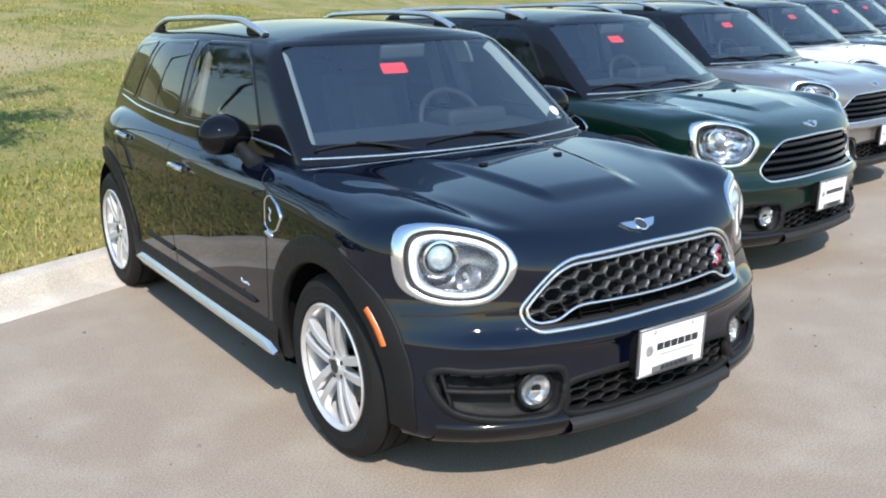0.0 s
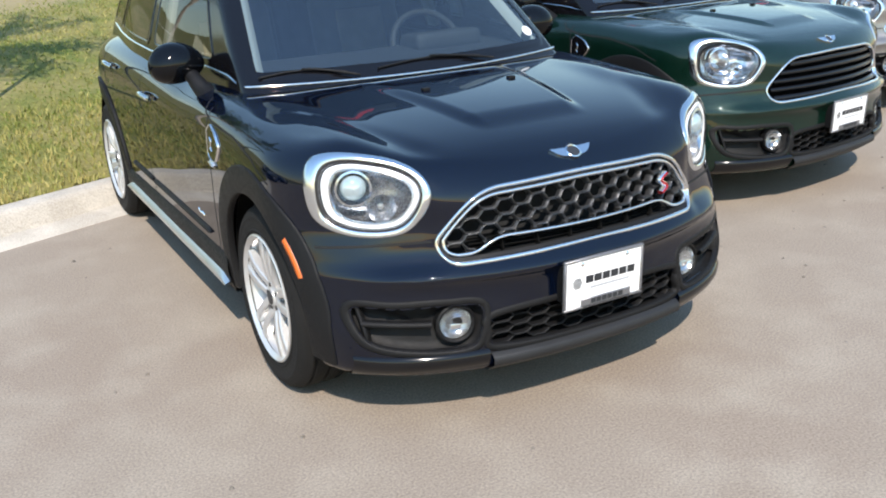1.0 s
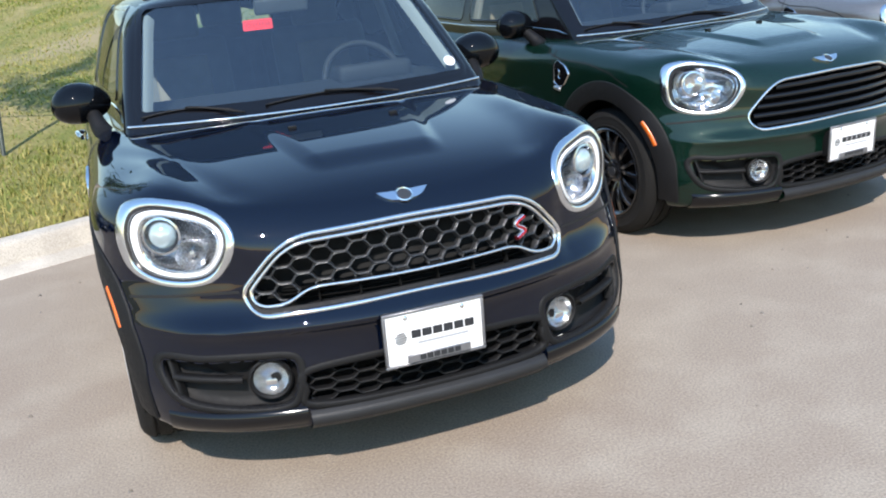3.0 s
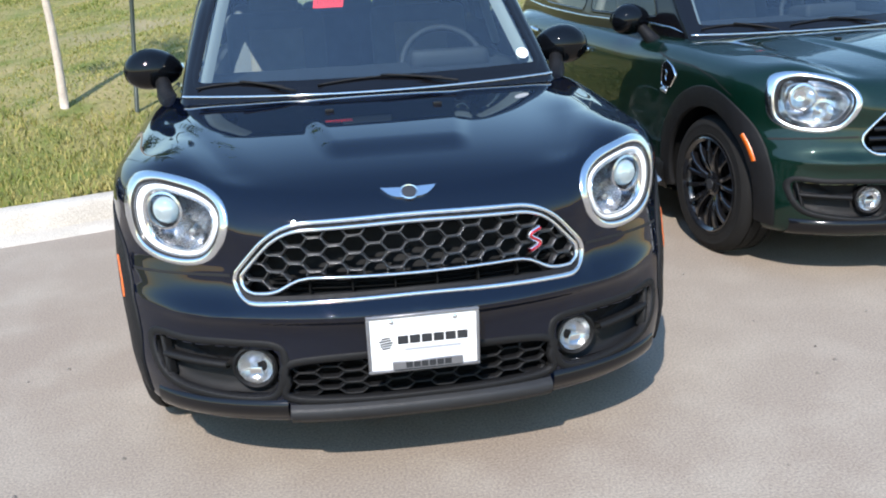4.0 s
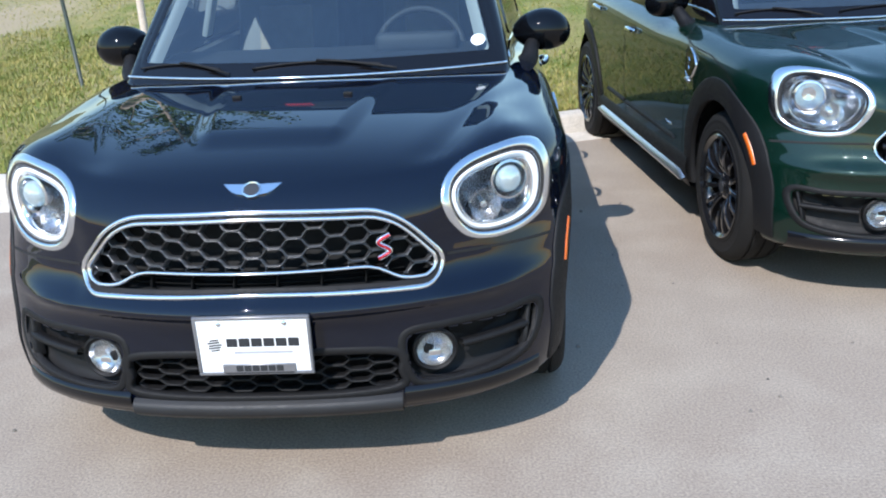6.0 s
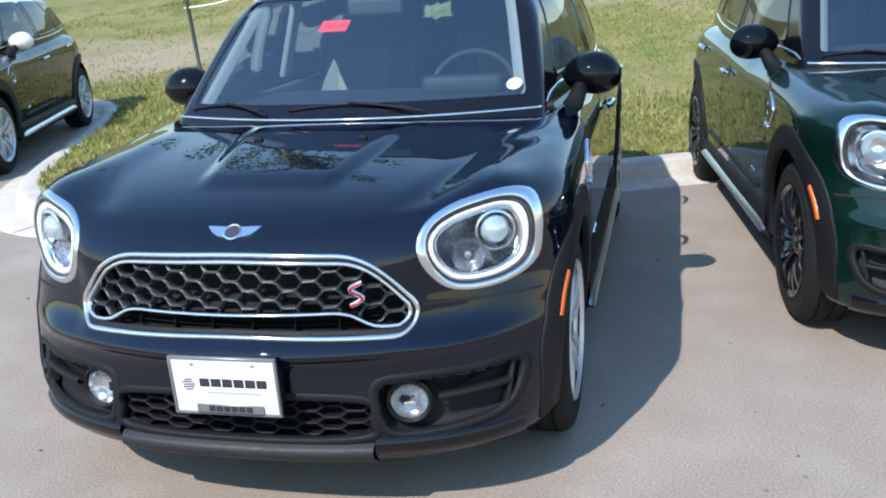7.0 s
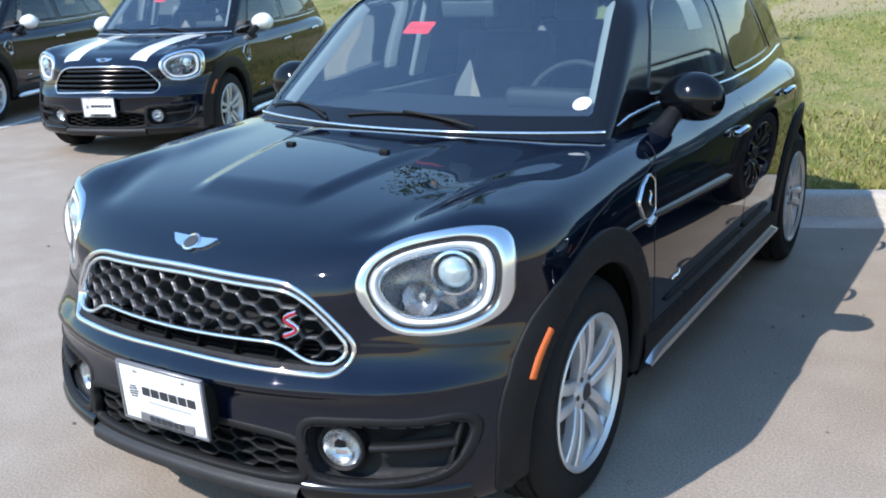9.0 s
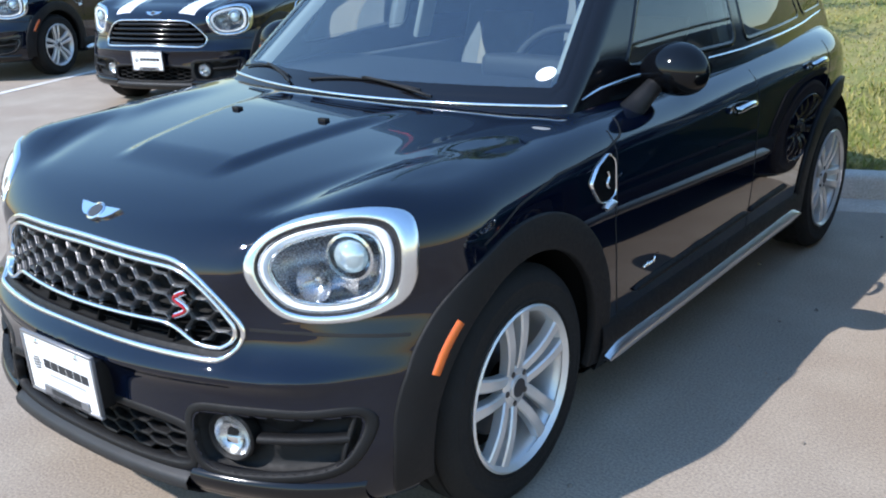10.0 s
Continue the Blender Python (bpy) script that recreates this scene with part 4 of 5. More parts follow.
        # side glass with its rubber surround
        for nm, w, g in (("front", WINDOW_FRONT, GLASS_SIDE), ("rear", WINDOW_REAR, GLASS_DARK), ("quarter", WINDOW_QUARTER, GLASS_DARK)):
            ob = part("side_window", ("win", nm, s), lambda: mirror(pane(rounded(w), on_side), s), g, car)
            ob.visible_shadow = False
            part("window_seal", ("seal", nm, s), lambda: mirror(band(inset(rounded(w), -0.010), inset(rounded(w), 0.014), on_side, (-0.002, 0.004, 0.004, 0.0), cabin_f), s), GLOSS_BLACK, ob)
        part("belt_trim", ("belt", s), lambda: mirror(moulding([(0.53, 1.018), (0.64, 1.034), (0.85, 1.047), (1.6, 1.053), (2.4, 1.078), (2.78, 1.100)], 0.013, 0.006, lambda c, f: on_side(c, cabin_f)), s), CHROME, car)
        rail = part("roof_rail", ("rail", s), lambda: roof_rail(s), SATIN, car, "satin silver roof rail")
        for y0 in (1.27, 2.63):
            part("rail_foot", ("railfoot", s, y0), lambda: rail_foot(s, y0), PLASTIC, rail)

    part("cabin_frame", ("pillars", L), lambda: cabin_panel(L, 2), GLOSS_BLACK, car, "gloss black window frame")
    part("roof", ("roof", L), lambda: cabin_panel(L, 1), roof, car)
    part("headliner", "headliner", lambda: (lambda g: (np.asarray(g[0]) * (0.97, 1, 1) - np.array((0, 0, 0.035)), g[1]))(cabin_panel(1, 1)), HEADLINER, car)
    ws = part("windscreen", "windscreen", lambda: pane(rounded(SCREEN), on_front, rings=12), GLASS, car, "clear curved windscreen")
    ws.visible_shadow = False
    part("screen_border", "frit", lambda: band(inset(rounded(SCREEN), -0.012), inset(rounded(SCREEN), 0.022), on_front, (-0.003, 0.002, 0.0022, 0.0022), cabin_f), GLOSS_BLACK, ws)
    part("cowl_trim", "cowl", lambda: cowl_strip(), CHROME, car)
    for a, b in ((-0.66, -0.33), (-0.21, 0.26)):
        part("wiper", ("wiper", a), lambda: wiper(1.0, a, b), PLASTIC, car)
    part("windscreen_sticker", "wssticker", lambda: pane(rounded([(-0.198, 1.296), (-0.078, 1.296), (-0.068, 1.336), (-0.188, 1.336)], 0.1), on_front, lift=-0.003, rings=3)[:2], STICKER_RED, ws, "red paper stock sticker")
    part("sticker_print", "wsprint", lambda: join([moulding([(-0.178 + i * 0.013, 1.308), (-0.175 + i * 0.013, 1.325)], 0.007, 0.0015, lambda c, f: lift_of(on_front(c, cabin_f), -0.0028), n=4) for i in range(8)]), INK, ws)
    if dots:
        part("round_sticker", "wsdot", lambda: pane(0.0265 * np.stack([np.cos(np.linspace(0, 6.2832, 40, endpoint=False)), 0.68 * np.sin(np.linspace(0, 6.2832, 40, endpoint=False))], 1) + np.array((0.610, 1.086)), on_front, lift=0.003, rings=3)[:2], STICKER_WHITE, ws, "round white sticker")

    # nose
    gr = part("grille", ("grille_back", grille), lambda: fill(resample(inset(GRILLE, 0.006), 120), on_front, 0.085), GRILLE_BACK if grille == "mesh" else LINER, car, "dark grille in a chrome surround")
    part("grille_surround", "grille_ring", lambda: bar_on_front(inset(resample(GRILLE, 160), 0.005), 0.0115, 0.006, 0.0, 160, True), CHROME, gr)
    if grille == "mesh":
        part("inner_ring", "inner_ring", lambda: bar_on_front(inner_loop(), 0.0105, 0.006, 0.004, 160, True), CHROME, gr)
        part("gap_filler", "ring_gap", lambda: bar_on_front(inset(resample(GRILLE, 160), 0.014), 0.014, 0.001, 0.008, 160, True), PLASTIC, gr)
        part("grille_mesh", "honey", lambda: honeycomb(inner_loop(), 0.0725, 0.0480, 0.026, 0.0058, 0.006), GRILLE_GREY, gr)
        part("mesh_edges", "honey2", lambda: honeycomb(inner_loop(), 0.0725, 0.0480, 0.0208, 0.0017, 0.006), CHROME_DARK, gr)
        for x in (-0.30, -0.18, -0.06, 0.06, 0.18, 0.30):
            part("lower_rib", ("lowrib", x), lambda: bar_on_front([(x, 0.592), (x, 0.634)], 0.006, 0.004, 0.03, 6), LINER, gr)
        for z in (0.600, 0.613, 0.626):
            part("lower_fin", ("lowfin", z), lambda: bar_on_front([(-0.4, z), (0.4, z)], 0.005, 0.003, 0.045, 50), LINER, gr)
        s_emblem(gr, (0.355, 0.690), 0.031)
    else:
        for z, w in ((0.590, 0.47), (0.632, 0.475), (0.674, 0.455), (0.716, 0.42), (0.757, 0.36)):
            part("grille_slat", ("slat", z), lambda: bar_on_front([(-w, z), (0, z + 0.004), (w, z)], 0.026, 0.012, 0.022, 60), GLOSS_BLACK, gr)
    for q in (-0.185, 0.185):
        part("washer_nozzle", ("nozzle", q), lambda: box((0.030, 0.022, 0.012), pose(q, 0.0, float(on_top(np.array([[q, 0.0]]))[0][0][2]) + 0.003, -4), 0.004), PLASTIC, car)
    wing_badge(car)
    plate(car)
    it = part("lower_intake", "intake_back", lambda: fill(resample(INTAKE, 96), on_front, 0.07), LINER, car, "lower air intake with black honeycomb")
    part("intake_mesh", "intake_mesh", lambda: honeycomb(resample(INTAKE, 96), 0.086, 0.036, 0.030, 0.0065, 0.01, True), PLASTIC, it)
    part("intake_edge", "intake_edge", lambda: bar_on_front(inset(resample(INTAKE, 120), -0.002), 0.022, 0.003, 0.0, 120, True), PLASTIC, it)
    for s in (1, -1):
        pk = part("bumper_pocket", ("pocket", s), lambda: mirror(fill(resample(POCKET, 96), on_front, 0.05), s), PLASTIC, car)
        part("pocket_edge", ("pocketedge", s), lambda: mirror(bar_on_front(inset(resample(POCKET, 96), -0.003), 0.022, 0.003, 0.0, 96, True), s), PLASTIC, pk)
        part("pocket_bar", ("pocketbar", s), lambda: mirror(join([bar_on_front([(0.555, 0.385), (0.74, 0.395)], 0.022, 0.012, 0.02, 20), bar_on_front([(0.73, 0.33), (0.745, 0.45)], 0.012, 0.01, 0.02, 12)]), s), PLASTIC, pk)
        p = on_front(np.array([FOG]))[0][0] * (s, 1, 1)
        m = Matrix.Translation(Vector(p) + Vector((0, 0.036, 0))) @ Matrix.Rotation(radians(12 * s), 4, "Z") @ Matrix.Rotation(radians(90), 4, "X")
        fg = part("fog_lamp", "fogbody", lambda: lathe([(0.064, -0.03), (0.066, 0.004), (0.060, 0.008), (0.0535, 0.002), (0.050, -0.006)], 40, "z"), PLASTIC, car, "round clear fog lamp", m)
        part("reflector", "fogrefl", lambda: lathe([(0.052, 0.0), (0.043, -0.014), (0.022, -0.024), (0.0005, -0.027)], 16, "z"), LAMP_FACET, fg)
        part("bulb_shield", "fogshield", lambda: box((0.034, 0.016, 0.012), pose(0, -0.012, -0.006), 0.003), CHROME, fg)
        part("lens", "foglens", lambda: lathe([(0.053, 0.0), (0.049, 0.006), (0.030, 0.011), (0.0005, 0.013)], 32, "z"), LENS, fg).visible_shadow = False
    sp = part("front_splitter", "splitter", lambda: splitter(-0.385, 0.385, True), LIP_GREY, car, "dark grey plastic front lip")
    for s in (1, -1):
        part("splitter_end", ("splitend", s), lambda: splitter(0.392, 0.775, False) if s > 0 else mirror(splitter(0.392, 0.775, False), -1), GLOSS_BLACK, sp, "gloss black corner of the lip")
        part("bumper_seam", ("bseam", s), lambda: mirror(ribbon([(0.520, 0.643), (0.62, 0.640), (0.75, 0.634), (0.82, 0.628)], 0.008, on_front, flip=True), s), SEAM, car)
        part("bonnet_gap", ("bonnetgap", s), lambda: mirror(ribbon([(-0.20, 0.80), (-0.05, 0.86), (0.15, 0.895), (0.40, 0.905), (0.52, 0.93), (0.56, 0.97)], 0.006, on_side), s), SEAM, car)

    # cabin
    part("cabin_floor", "tub", cabin_tub, INTERIOR, car)
    part("dashboard", "dash", dashboard, DASH, car)
    wheel_at = Matrix.Translation((0.36, 0.98, 1.0)) @ Matrix.Rotation(radians(62), 4, "X")
    st = part("steering_wheel", "steer", lambda: tube([(0.182 * math.cos(a), 0.182 * math.sin(a), 0) for a in np.linspace(0, 2 * math.pi, 41)], 0.015, 10), DASH, car, "black steering wheel", wheel_at)
    part("steering_hub", "steerhub", lambda: box((0.15, 0.12, 0.05), None, 0.03, 3), DASH, st)
    part("steering_spokes", "steerspokes", lambda: join([tube([(0, 0, 0), (0.18 * math.cos(a), 0.18 * math.sin(a), 0)], 0.014, 8) for a in (0.1, math.pi - 0.1, -math.pi / 2)]), SATIN, st)
    for x in (-0.37, 0.37):
        seat(car, x, 1.50, SEAT_TAN, SEAT_DARK, "front_seat")
    for x in (-0.42, 0.0, 0.42):
        seat(car, x, 2.42, SEAT_DARK, SEAT_DARK, "rear_seat", 0.43)
    part("rear_view_mirror", "rvm", lambda: box((0.23, 0.03, 0.065), pose(0, 0.86, 1.375, 10), 0.012, 3), INTERIOR, car)
    for s in (1, -1):
        part("pillar_trim", ("btrim", s), lambda: box((0.03, 0.10, 0.42), pose(s * 0.675, 1.60, 1.23, 0, -16 * s, 0), 0.012), TRIM_PALE, car)
        part("screen_trim", ("screentrim", s), lambda: mirror(band(np.stack([np.linspace(0.657, 0.562, 30), np.linspace(1.06, 1.41, 30)], 1), np.stack([np.linspace(0.622, 0.530, 30), np.linspace(1.075, 1.41, 30)], 1), on_front, (-0.016, -0.020, -0.030, -0.050), cabin_f, closed=False), s), TRIM_PALE, ws)
    if stripes:
        for s in (1, -1):
            part("bonnet_stripe", ("stripe", s), lambda: mirror((lambda yy: band(np.stack([np.full(40, 0.25) + 0.06 * (yy + 0.6), yy], 1), np.stack([np.full(40, 0.40) + 0.09 * (yy + 0.6), yy], 1), on_top, (0.001, 0.0015, 0.0015, 0.001), closed=False, flip=True))(np.linspace(-0.62, 0.40, 40)), s), PAINT_WHITE, car, "white racing stripe")
    if papers:
        part("window_paper", "wpaper", lambda: pane(rounded([(1.30, 1.27), (1.44, 1.27), (1.44, 1.47), (1.30, 1.47)], 0.05), on_side, lift=-0.006, rings=3)[:2], PAPER, car, "price sheet in the side window")
    return car


def lift_of(pn, h):
    return pn[0] + pn[1] * h, pn[1]


def cowl_strip():
    x = np.linspace(-0.712, 0.712, 90)
    p, n = on_front(np.stack([x, 1.003 + 0.008 * x ** 2], 1), cabin_f)
    return tube(p + n * 0.003, 0.0048, 8)


def splitter(x0, x1, mid):
    """A stretch of the lip under the bumper: a thick blade in the middle, rounder ends at the corners."""
    x = np.linspace(x0, x1, 41)
    p, n = on_front(np.stack([x, np.full_like(x, 0.27)], 1))
    yf = p[:, 1] - (0.020 if mid else 0.012)
    rows = []
    for dy, z in ((0.035, 0.290), (0.006, 0.276), (-0.003, 0.266), (0.0, 0.244), (0.014, 0.222), (0.045, 0.200), (0.10, 0.190), (0.25, 0.190)):
        zz = np.full_like(x, z - 0.012 * (z > 0.24) if mid else z + 0.010)
        rows.append(np.stack([x * (1 - 0.08 * max(0, dy)), yf + dy, zz], 1))
    return np.stack(rows, 1).reshape(-1, 3), grid_faces(41, len(rows), flip=False)


def cabin_tub():
    bm = bmesh.new()
    box_bm(bm, (1.4, 2.5, 0.04), pose(0, 1.78, 0.42))
    box_bm(bm, (0.20, 1.2, 0.24), pose(0, 1.2, 0.56), 0.04)
    box_bm(bm, (1.5, 0.04, 0.55), pose(0, 0.52, 0.68))
    box_bm(bm, (1.24, 0.04, 0.52), pose(0, 3.02, 0.66))
    for s in (-1, 1):
        box_bm(bm, (0.06, 2.1, 0.52), pose(s * 0.680, 1.78, 0.745), 0.02)
    return from_bm(bm)


def dashboard():
    bm = bmesh.new()
    box_bm(bm, (1.40, 0.46, 0.14), pose(0, 0.76, 0.955, 2), 0.05, 4)
    box_bm(bm, (0.34, 0.20, 0.09), pose(0.36, 0.86, 1.045, -6), 0.035, 3)
    box_bm(bm, (0.30, 0.12, 0.28), pose(0, 0.98, 0.86, 12), 0.04, 3)
    return from_bm(bm)


# ---------------- ground ----------------
def surface_material(name, a, b, c, rough, scales, bump):
    """Ground with broad stains, medium mottling and fine grit, from three colours."""
    m = bpy.data.materials.new(name)
    m.use_nodes = True
    n, l = m.node_tree.nodes, m.node_tree.links
    bs = n["Principled BSDF"]
    co = n.new("ShaderNodeNewGeometry")
    t = []
    for s, d in zip(scales, (6, 6, 3)):
        k = n.new("ShaderNodeTexNoise")
        k.inputs["Scale"].default_value, k.inputs["Detail"].default_value = s, d
        k.inputs["Distortion"].default_value = 0.35 if s < 1 else 0.0
        l.new(co.outputs["Position"], k.inputs["Vector"])
        t.append(k)
    def ramp(src, lo, hi):
        r = n.new("ShaderNodeMapRange")
        r.inputs[1].default_value, r.inputs[2].default_value = lo, hi
        l.new(src, r.inputs[0])
        return r.outputs[0]
    def mix(f, p, q, mode="MIX"):
        x = n.new("ShaderNodeMix")
        x.data_type, x.blend_type = "RGBA", mode
        for s, k in ((0, f), (6, p), (7, q)):
            if hasattr(k, "links"):
                l.new(k, x.inputs[s])
            else:
                x.inputs[s].default_value = k if s == 0 else (*k, 1)
        return x.outputs[2]
    col = mix(ramp(t[0].outputs["Fac"], 0.35, 0.65), a, b)
    col = mix(ramp(t[1].outputs["Fac"], 0.45, 0.70), col, c)
    g = n.new("ShaderNodeMapRange")
    g.inputs[1].default_value, g.inputs[2].default_value, g.inputs[3].default_value, g.inputs[4].default_value = 0.3, 0.7, 0.72, 1.22
    l.new(t[2].outputs["Fac"], g.inputs[0])
    sc = n.new("ShaderNodeVectorMath")
    sc.operation = "SCALE"
    l.new(col, sc.inputs[0])
    l.new(g.outputs[0], sc.inputs["Scale"])
    l.new(sc.outputs[0], bs.inputs["Base Color"])
    bs.inputs["Roughness"].default_value = rough
    bs.inputs["Specular IOR Level"].default_value = 0.3
    bp = n.new("ShaderNodeBump")
    bp.inputs["Strength"].default_value, bp.inputs["Distance"].default_value = bump, 0.006
    l.new(t[2].outputs["Fac"], bp.inputs["Height"])
    l.new(bp.outputs[0], bs.inputs["Normal"])
    return m


ASPHALT = surface_material("dusty_pavement", (0.284, 0.239, 0.191), (0.262, 0.211, 0.166), (0.318, 0.270, 0.216), 0.85, (0.55, 2.6, 120), 0.36)
CONCRETE = surface_material("kerb_concrete", (0.47, 0.43, 0.37), (0.40, 0.365, 0.315), (0.52, 0.48, 0.42), 0.8, (0.9, 4.0, 140), 0.4)
SOIL = surface_material("dry_grass_soil", (0.165, 0.155, 0.044), (0.245, 0.205, 0.092), (0.105, 0.130, 0.026), 0.95, (0.5, 2.6, 34), 0.9)


def bare_patch(m, centre, radius, colour):
    """Mix a ragged patch of bare earth into a ground material."""
    n, l = m.node_tree.nodes, m.node_tree.links
    bs = n["Principled BSDF"]
    old = bs.inputs["Base Color"].links[0].from_socket
    geo, mp, ln, no = n.new("ShaderNodeNewGeometry"), n.new("ShaderNodeMapping"), n.new("ShaderNodeVectorMath"), n.new("ShaderNodeTexNoise")
    mp.vector_type = "TEXTURE"
    mp.inputs["Location"].default_value = (*centre, 0)
    mp.inputs["Scale"].default_value = (*radius, 1000)
    ln.operation = "LENGTH"
    no.inputs["Scale"].default_value, no.inputs["Detail"].default_value = 1.6, 6
    l.new(geo.outputs["Position"], mp.inputs["Vector"])
    l.new(geo.outputs["Position"], no.inputs["Vector"])
    l.new(mp.outputs[0], ln.inputs[0])
    mul = n.new("ShaderNodeMath")
    mul.operation = "MULTIPLY_ADD"
    mul.inputs[1].default_value = 1.6
    l.new(no.outputs["Fac"], mul.inputs[0])
    l.new(ln.outputs["Value"], mul.inputs[2])
    r = n.new("ShaderNodeMapRange")
    r.inputs[1].default_value, r.inputs[2].default_value, r.inputs[3].default_value, r.inputs[4].default_value = 1.2, 1.9, 0.9, 0
    l.new(mul.outputs[0], r.inputs[0])
    x = n.new("ShaderNodeMix")
    x.data_type = "RGBA"
    x.inputs[7].default_value = (*colour, 1)
    l.new(r.outputs[0], x.inputs[0])
    l.new(old, x.inputs[6])
    l.new(x.outputs[2], bs.inputs["Base Color"])


bare_patch(SOIL, (-6.6, 9.9), (2.2, 1.5), (0.27, 0.22, 0.145))
bare_patch(SOIL, (-1.0, 9.0), (2.4, 0.8), (0.25, 0.205, 0.12))
LINE_PAINT = surface_material("worn_line_paint", (0.62, 0.61, 0.58), (0.55, 0.53, 0.50), (0.42, 0.39, 0.35), 0.7, (1.5, 6.0, 150), 0.4)

g = mesh_of("ground", [(-900, -900, 0), (900, -900, 0), (900, 900, 0), (-900, 900, 0)], [(0, 1, 2, 3)])
ground = new("ground", g)
g.materials[0] = ASPHALT
tagged(ground, "dusty tan-grey paved car park", "pavement", kind="structure")

# back edge of the kerb, from the far end of the row round the nose of the island
KERB = np.array([(42, 20.24), (20, 11.44), (8, 6.64), (3, 4.64), (0, 3.42), (-1.2, 2.93), (-2.0, 2.61), (-2.5, 2.49), (-2.95, 2.60), (-3.28, 2.92), (-3.55, 3.30), (-3.85, 3.97), (-4.25, 5.10), (-4.80, 6.40), (-5.2, 7.2), (-5.75, 7.85), (-6.4, 8.05), (-9, 7.1), (-16, 4.3), (-40, -5.3)])
kerb_line = resample(KERB, 900, closed=False)
for _ in range(10):
    kerb_line[1:-1] = 0.25 * kerb_line[:-2] + 0.5 * kerb_line[1:-1] + 0.25 * kerb_line[2:]
kt = np.gradient(kerb_line, axis=0)
kt /= np.linalg.norm(kt, axis=1, keepdims=True)
kn = np.stack([-kt[:, 1], kt[:, 0]], 1)          # towards the lot


def kerb_run(profile, i0, i1):
    rows = [np.column_stack([kerb_line[i0:i1 + 1] + kn[i0:i1 + 1] * d, np.full(i1 + 1 - i0, z)]) for d, z in profile]
    return np.stack(rows, 1).reshape(-1, 3), grid_faces(i1 + 1 - i0, len(profile), flip=True)


kerb = tagged(new("kerb"), "pale concrete kerb beside grass", "kerb", kind="structure")
STEPS = list(range(0, 880, 34)) + [899]
for i0, i1 in zip(STEPS[:-1], STEPS[1:]):
    v, f = kerb_run([(-0.02, -0.05), (-0.02, 0.125), (-0.005, 0.138), (0.02, 0.142), (0.115, 0.140), (0.145, 0.132), (0.158, 0.112), (0.185, 0.03), (0.192, 0.014)], i0, i1)
    put("kerb_stone", mesh_of("kerb_stone", v, f), CONCRETE, kerb)
    v, f = kerb_run([(0.188, 0.016), (0.40, 0.006), (0.412, -0.01)], i0, i1)
    put("gutter_pan", mesh_of("gutter_pan", v, f), CONCRETE, kerb)


JOINT = material("kerb_joint", (0.10, 0.09, 0.075), 0.95, vary=0.2)
for i0 in STEPS[1:-1]:
    prof = np.array([(-0.02, 0.127), (-0.005, 0.140), (0.02, 0.144), (0.115, 0.142), (0.146, 0.134), (0.160, 0.113), (0.187, 0.031), (0.194, 0.018), (0.40, 0.008)])
    c, t, n = kerb_line[i0], kt[i0], kn[i0]
    v = [(*(c + n * d + t * q), z) for d, z in prof for q in (-0.006, 0.006)]
    put("kerb_joint", mesh_of("kerb_joint", v, grid_faces(len(prof), 2, flip=True)), JOINT, kerb)


def kerb_distance(p):
    """Signed distance of plan points to the kerb's back edge; positive on the grass."""
    d = np.full(len(p), 1e9)
    sgn = np.zeros(len(p))
    q = kerb_line[::5]
    nn = kn[::5]
    for i in range(0, len(p), 2000):
        a = p[i:i + 2000, None, :] - q[None]
        dd = np.linalg.norm(a, axis=2)
        k = dd.argmin(1)
        d[i:i + 2000] = dd[np.arange(len(k)), k]
        sgn[i:i + 2000] = np.sign(-np.sum(a[np.arange(len(k)), k] * nn[k], axis=1))
    return d * np.where(sgn == 0, 1, sgn)


def bank_height(x, y):
    """Height of the grass bank behind the kerb."""
    d = kerb_distance(np.stack([x, y], 1))
    t = np.clip(d, 0, None)
    z = 0.125 + 0.18 * t - 0.0009 * np.clip(t, 0, 40) ** 2
    z = z + 0.05 * np.sin(x * 1.3 + 0.7 * y) * np.clip(t / 3, 0, 1) + 0.03 * np.sin(3.1 * x - 2.3 * y) * np.clip(t, 0, 1)
    return np.where(d < -0.03, -0.4, z), d


gx = np.unique(np.concatenate([np.arange(-8, 9, 0.10), np.arange(-40, 42, 1.0)]).round(3))
gy = np.unique(np.concatenate([np.arange(2.2, 11, 0.10), np.arange(-6, 60, 1.0)]).round(3))
X, Y = np.meshgrid(gx, gy, indexing="ij")
Z, D = bank_height(X.ravel(), Y.ravel())
fz = np.array(grid_faces(len(gx), len(gy)))
fz = fz[(D[fz] > -0.14).any(1)]
used, back = np.unique(fz, return_inverse=True)
bank = new("grass_bank", mesh_of("grass_bank", np.column_stack([X.ravel(), Y.ravel(), Z])[used], back.reshape(fz.shape)))
bank.data.materials[0] = SOIL
tagged(bank, "sunlit grass bank with dry bare patches", "grass bank", kind="structure")

# ---------------- cars ----------------
main_car = make_car(PAINT_BLACK, grille="mesh", lamps="xenon", level=0, papers=True, dots=True)
tagged(main_car, "blue-black small crossover with mesh grille and silver wheels", "car")
green = make_car(PAINT_GREEN, wheels="black", level=0)
tagged(green, "dark green small crossover with black wheels", "car", "row of parked cars")
green.matrix_basis = pose(2.52, 1.165, 0, 0, 0, 7)
ROW = [(PAINT_GREY, "grey small crossover with black slatted grille"), (PAINT_WHITE, "white small crossover with black roof"), (PAINT_DARKGREY, "dark grey small crossover in the row"), (PAINT_BLACK, "black small crossover in the row"), (PAINT_BLACK, "black small crossover in the row"), (PAINT_GREY, "grey small crossover in the row")]
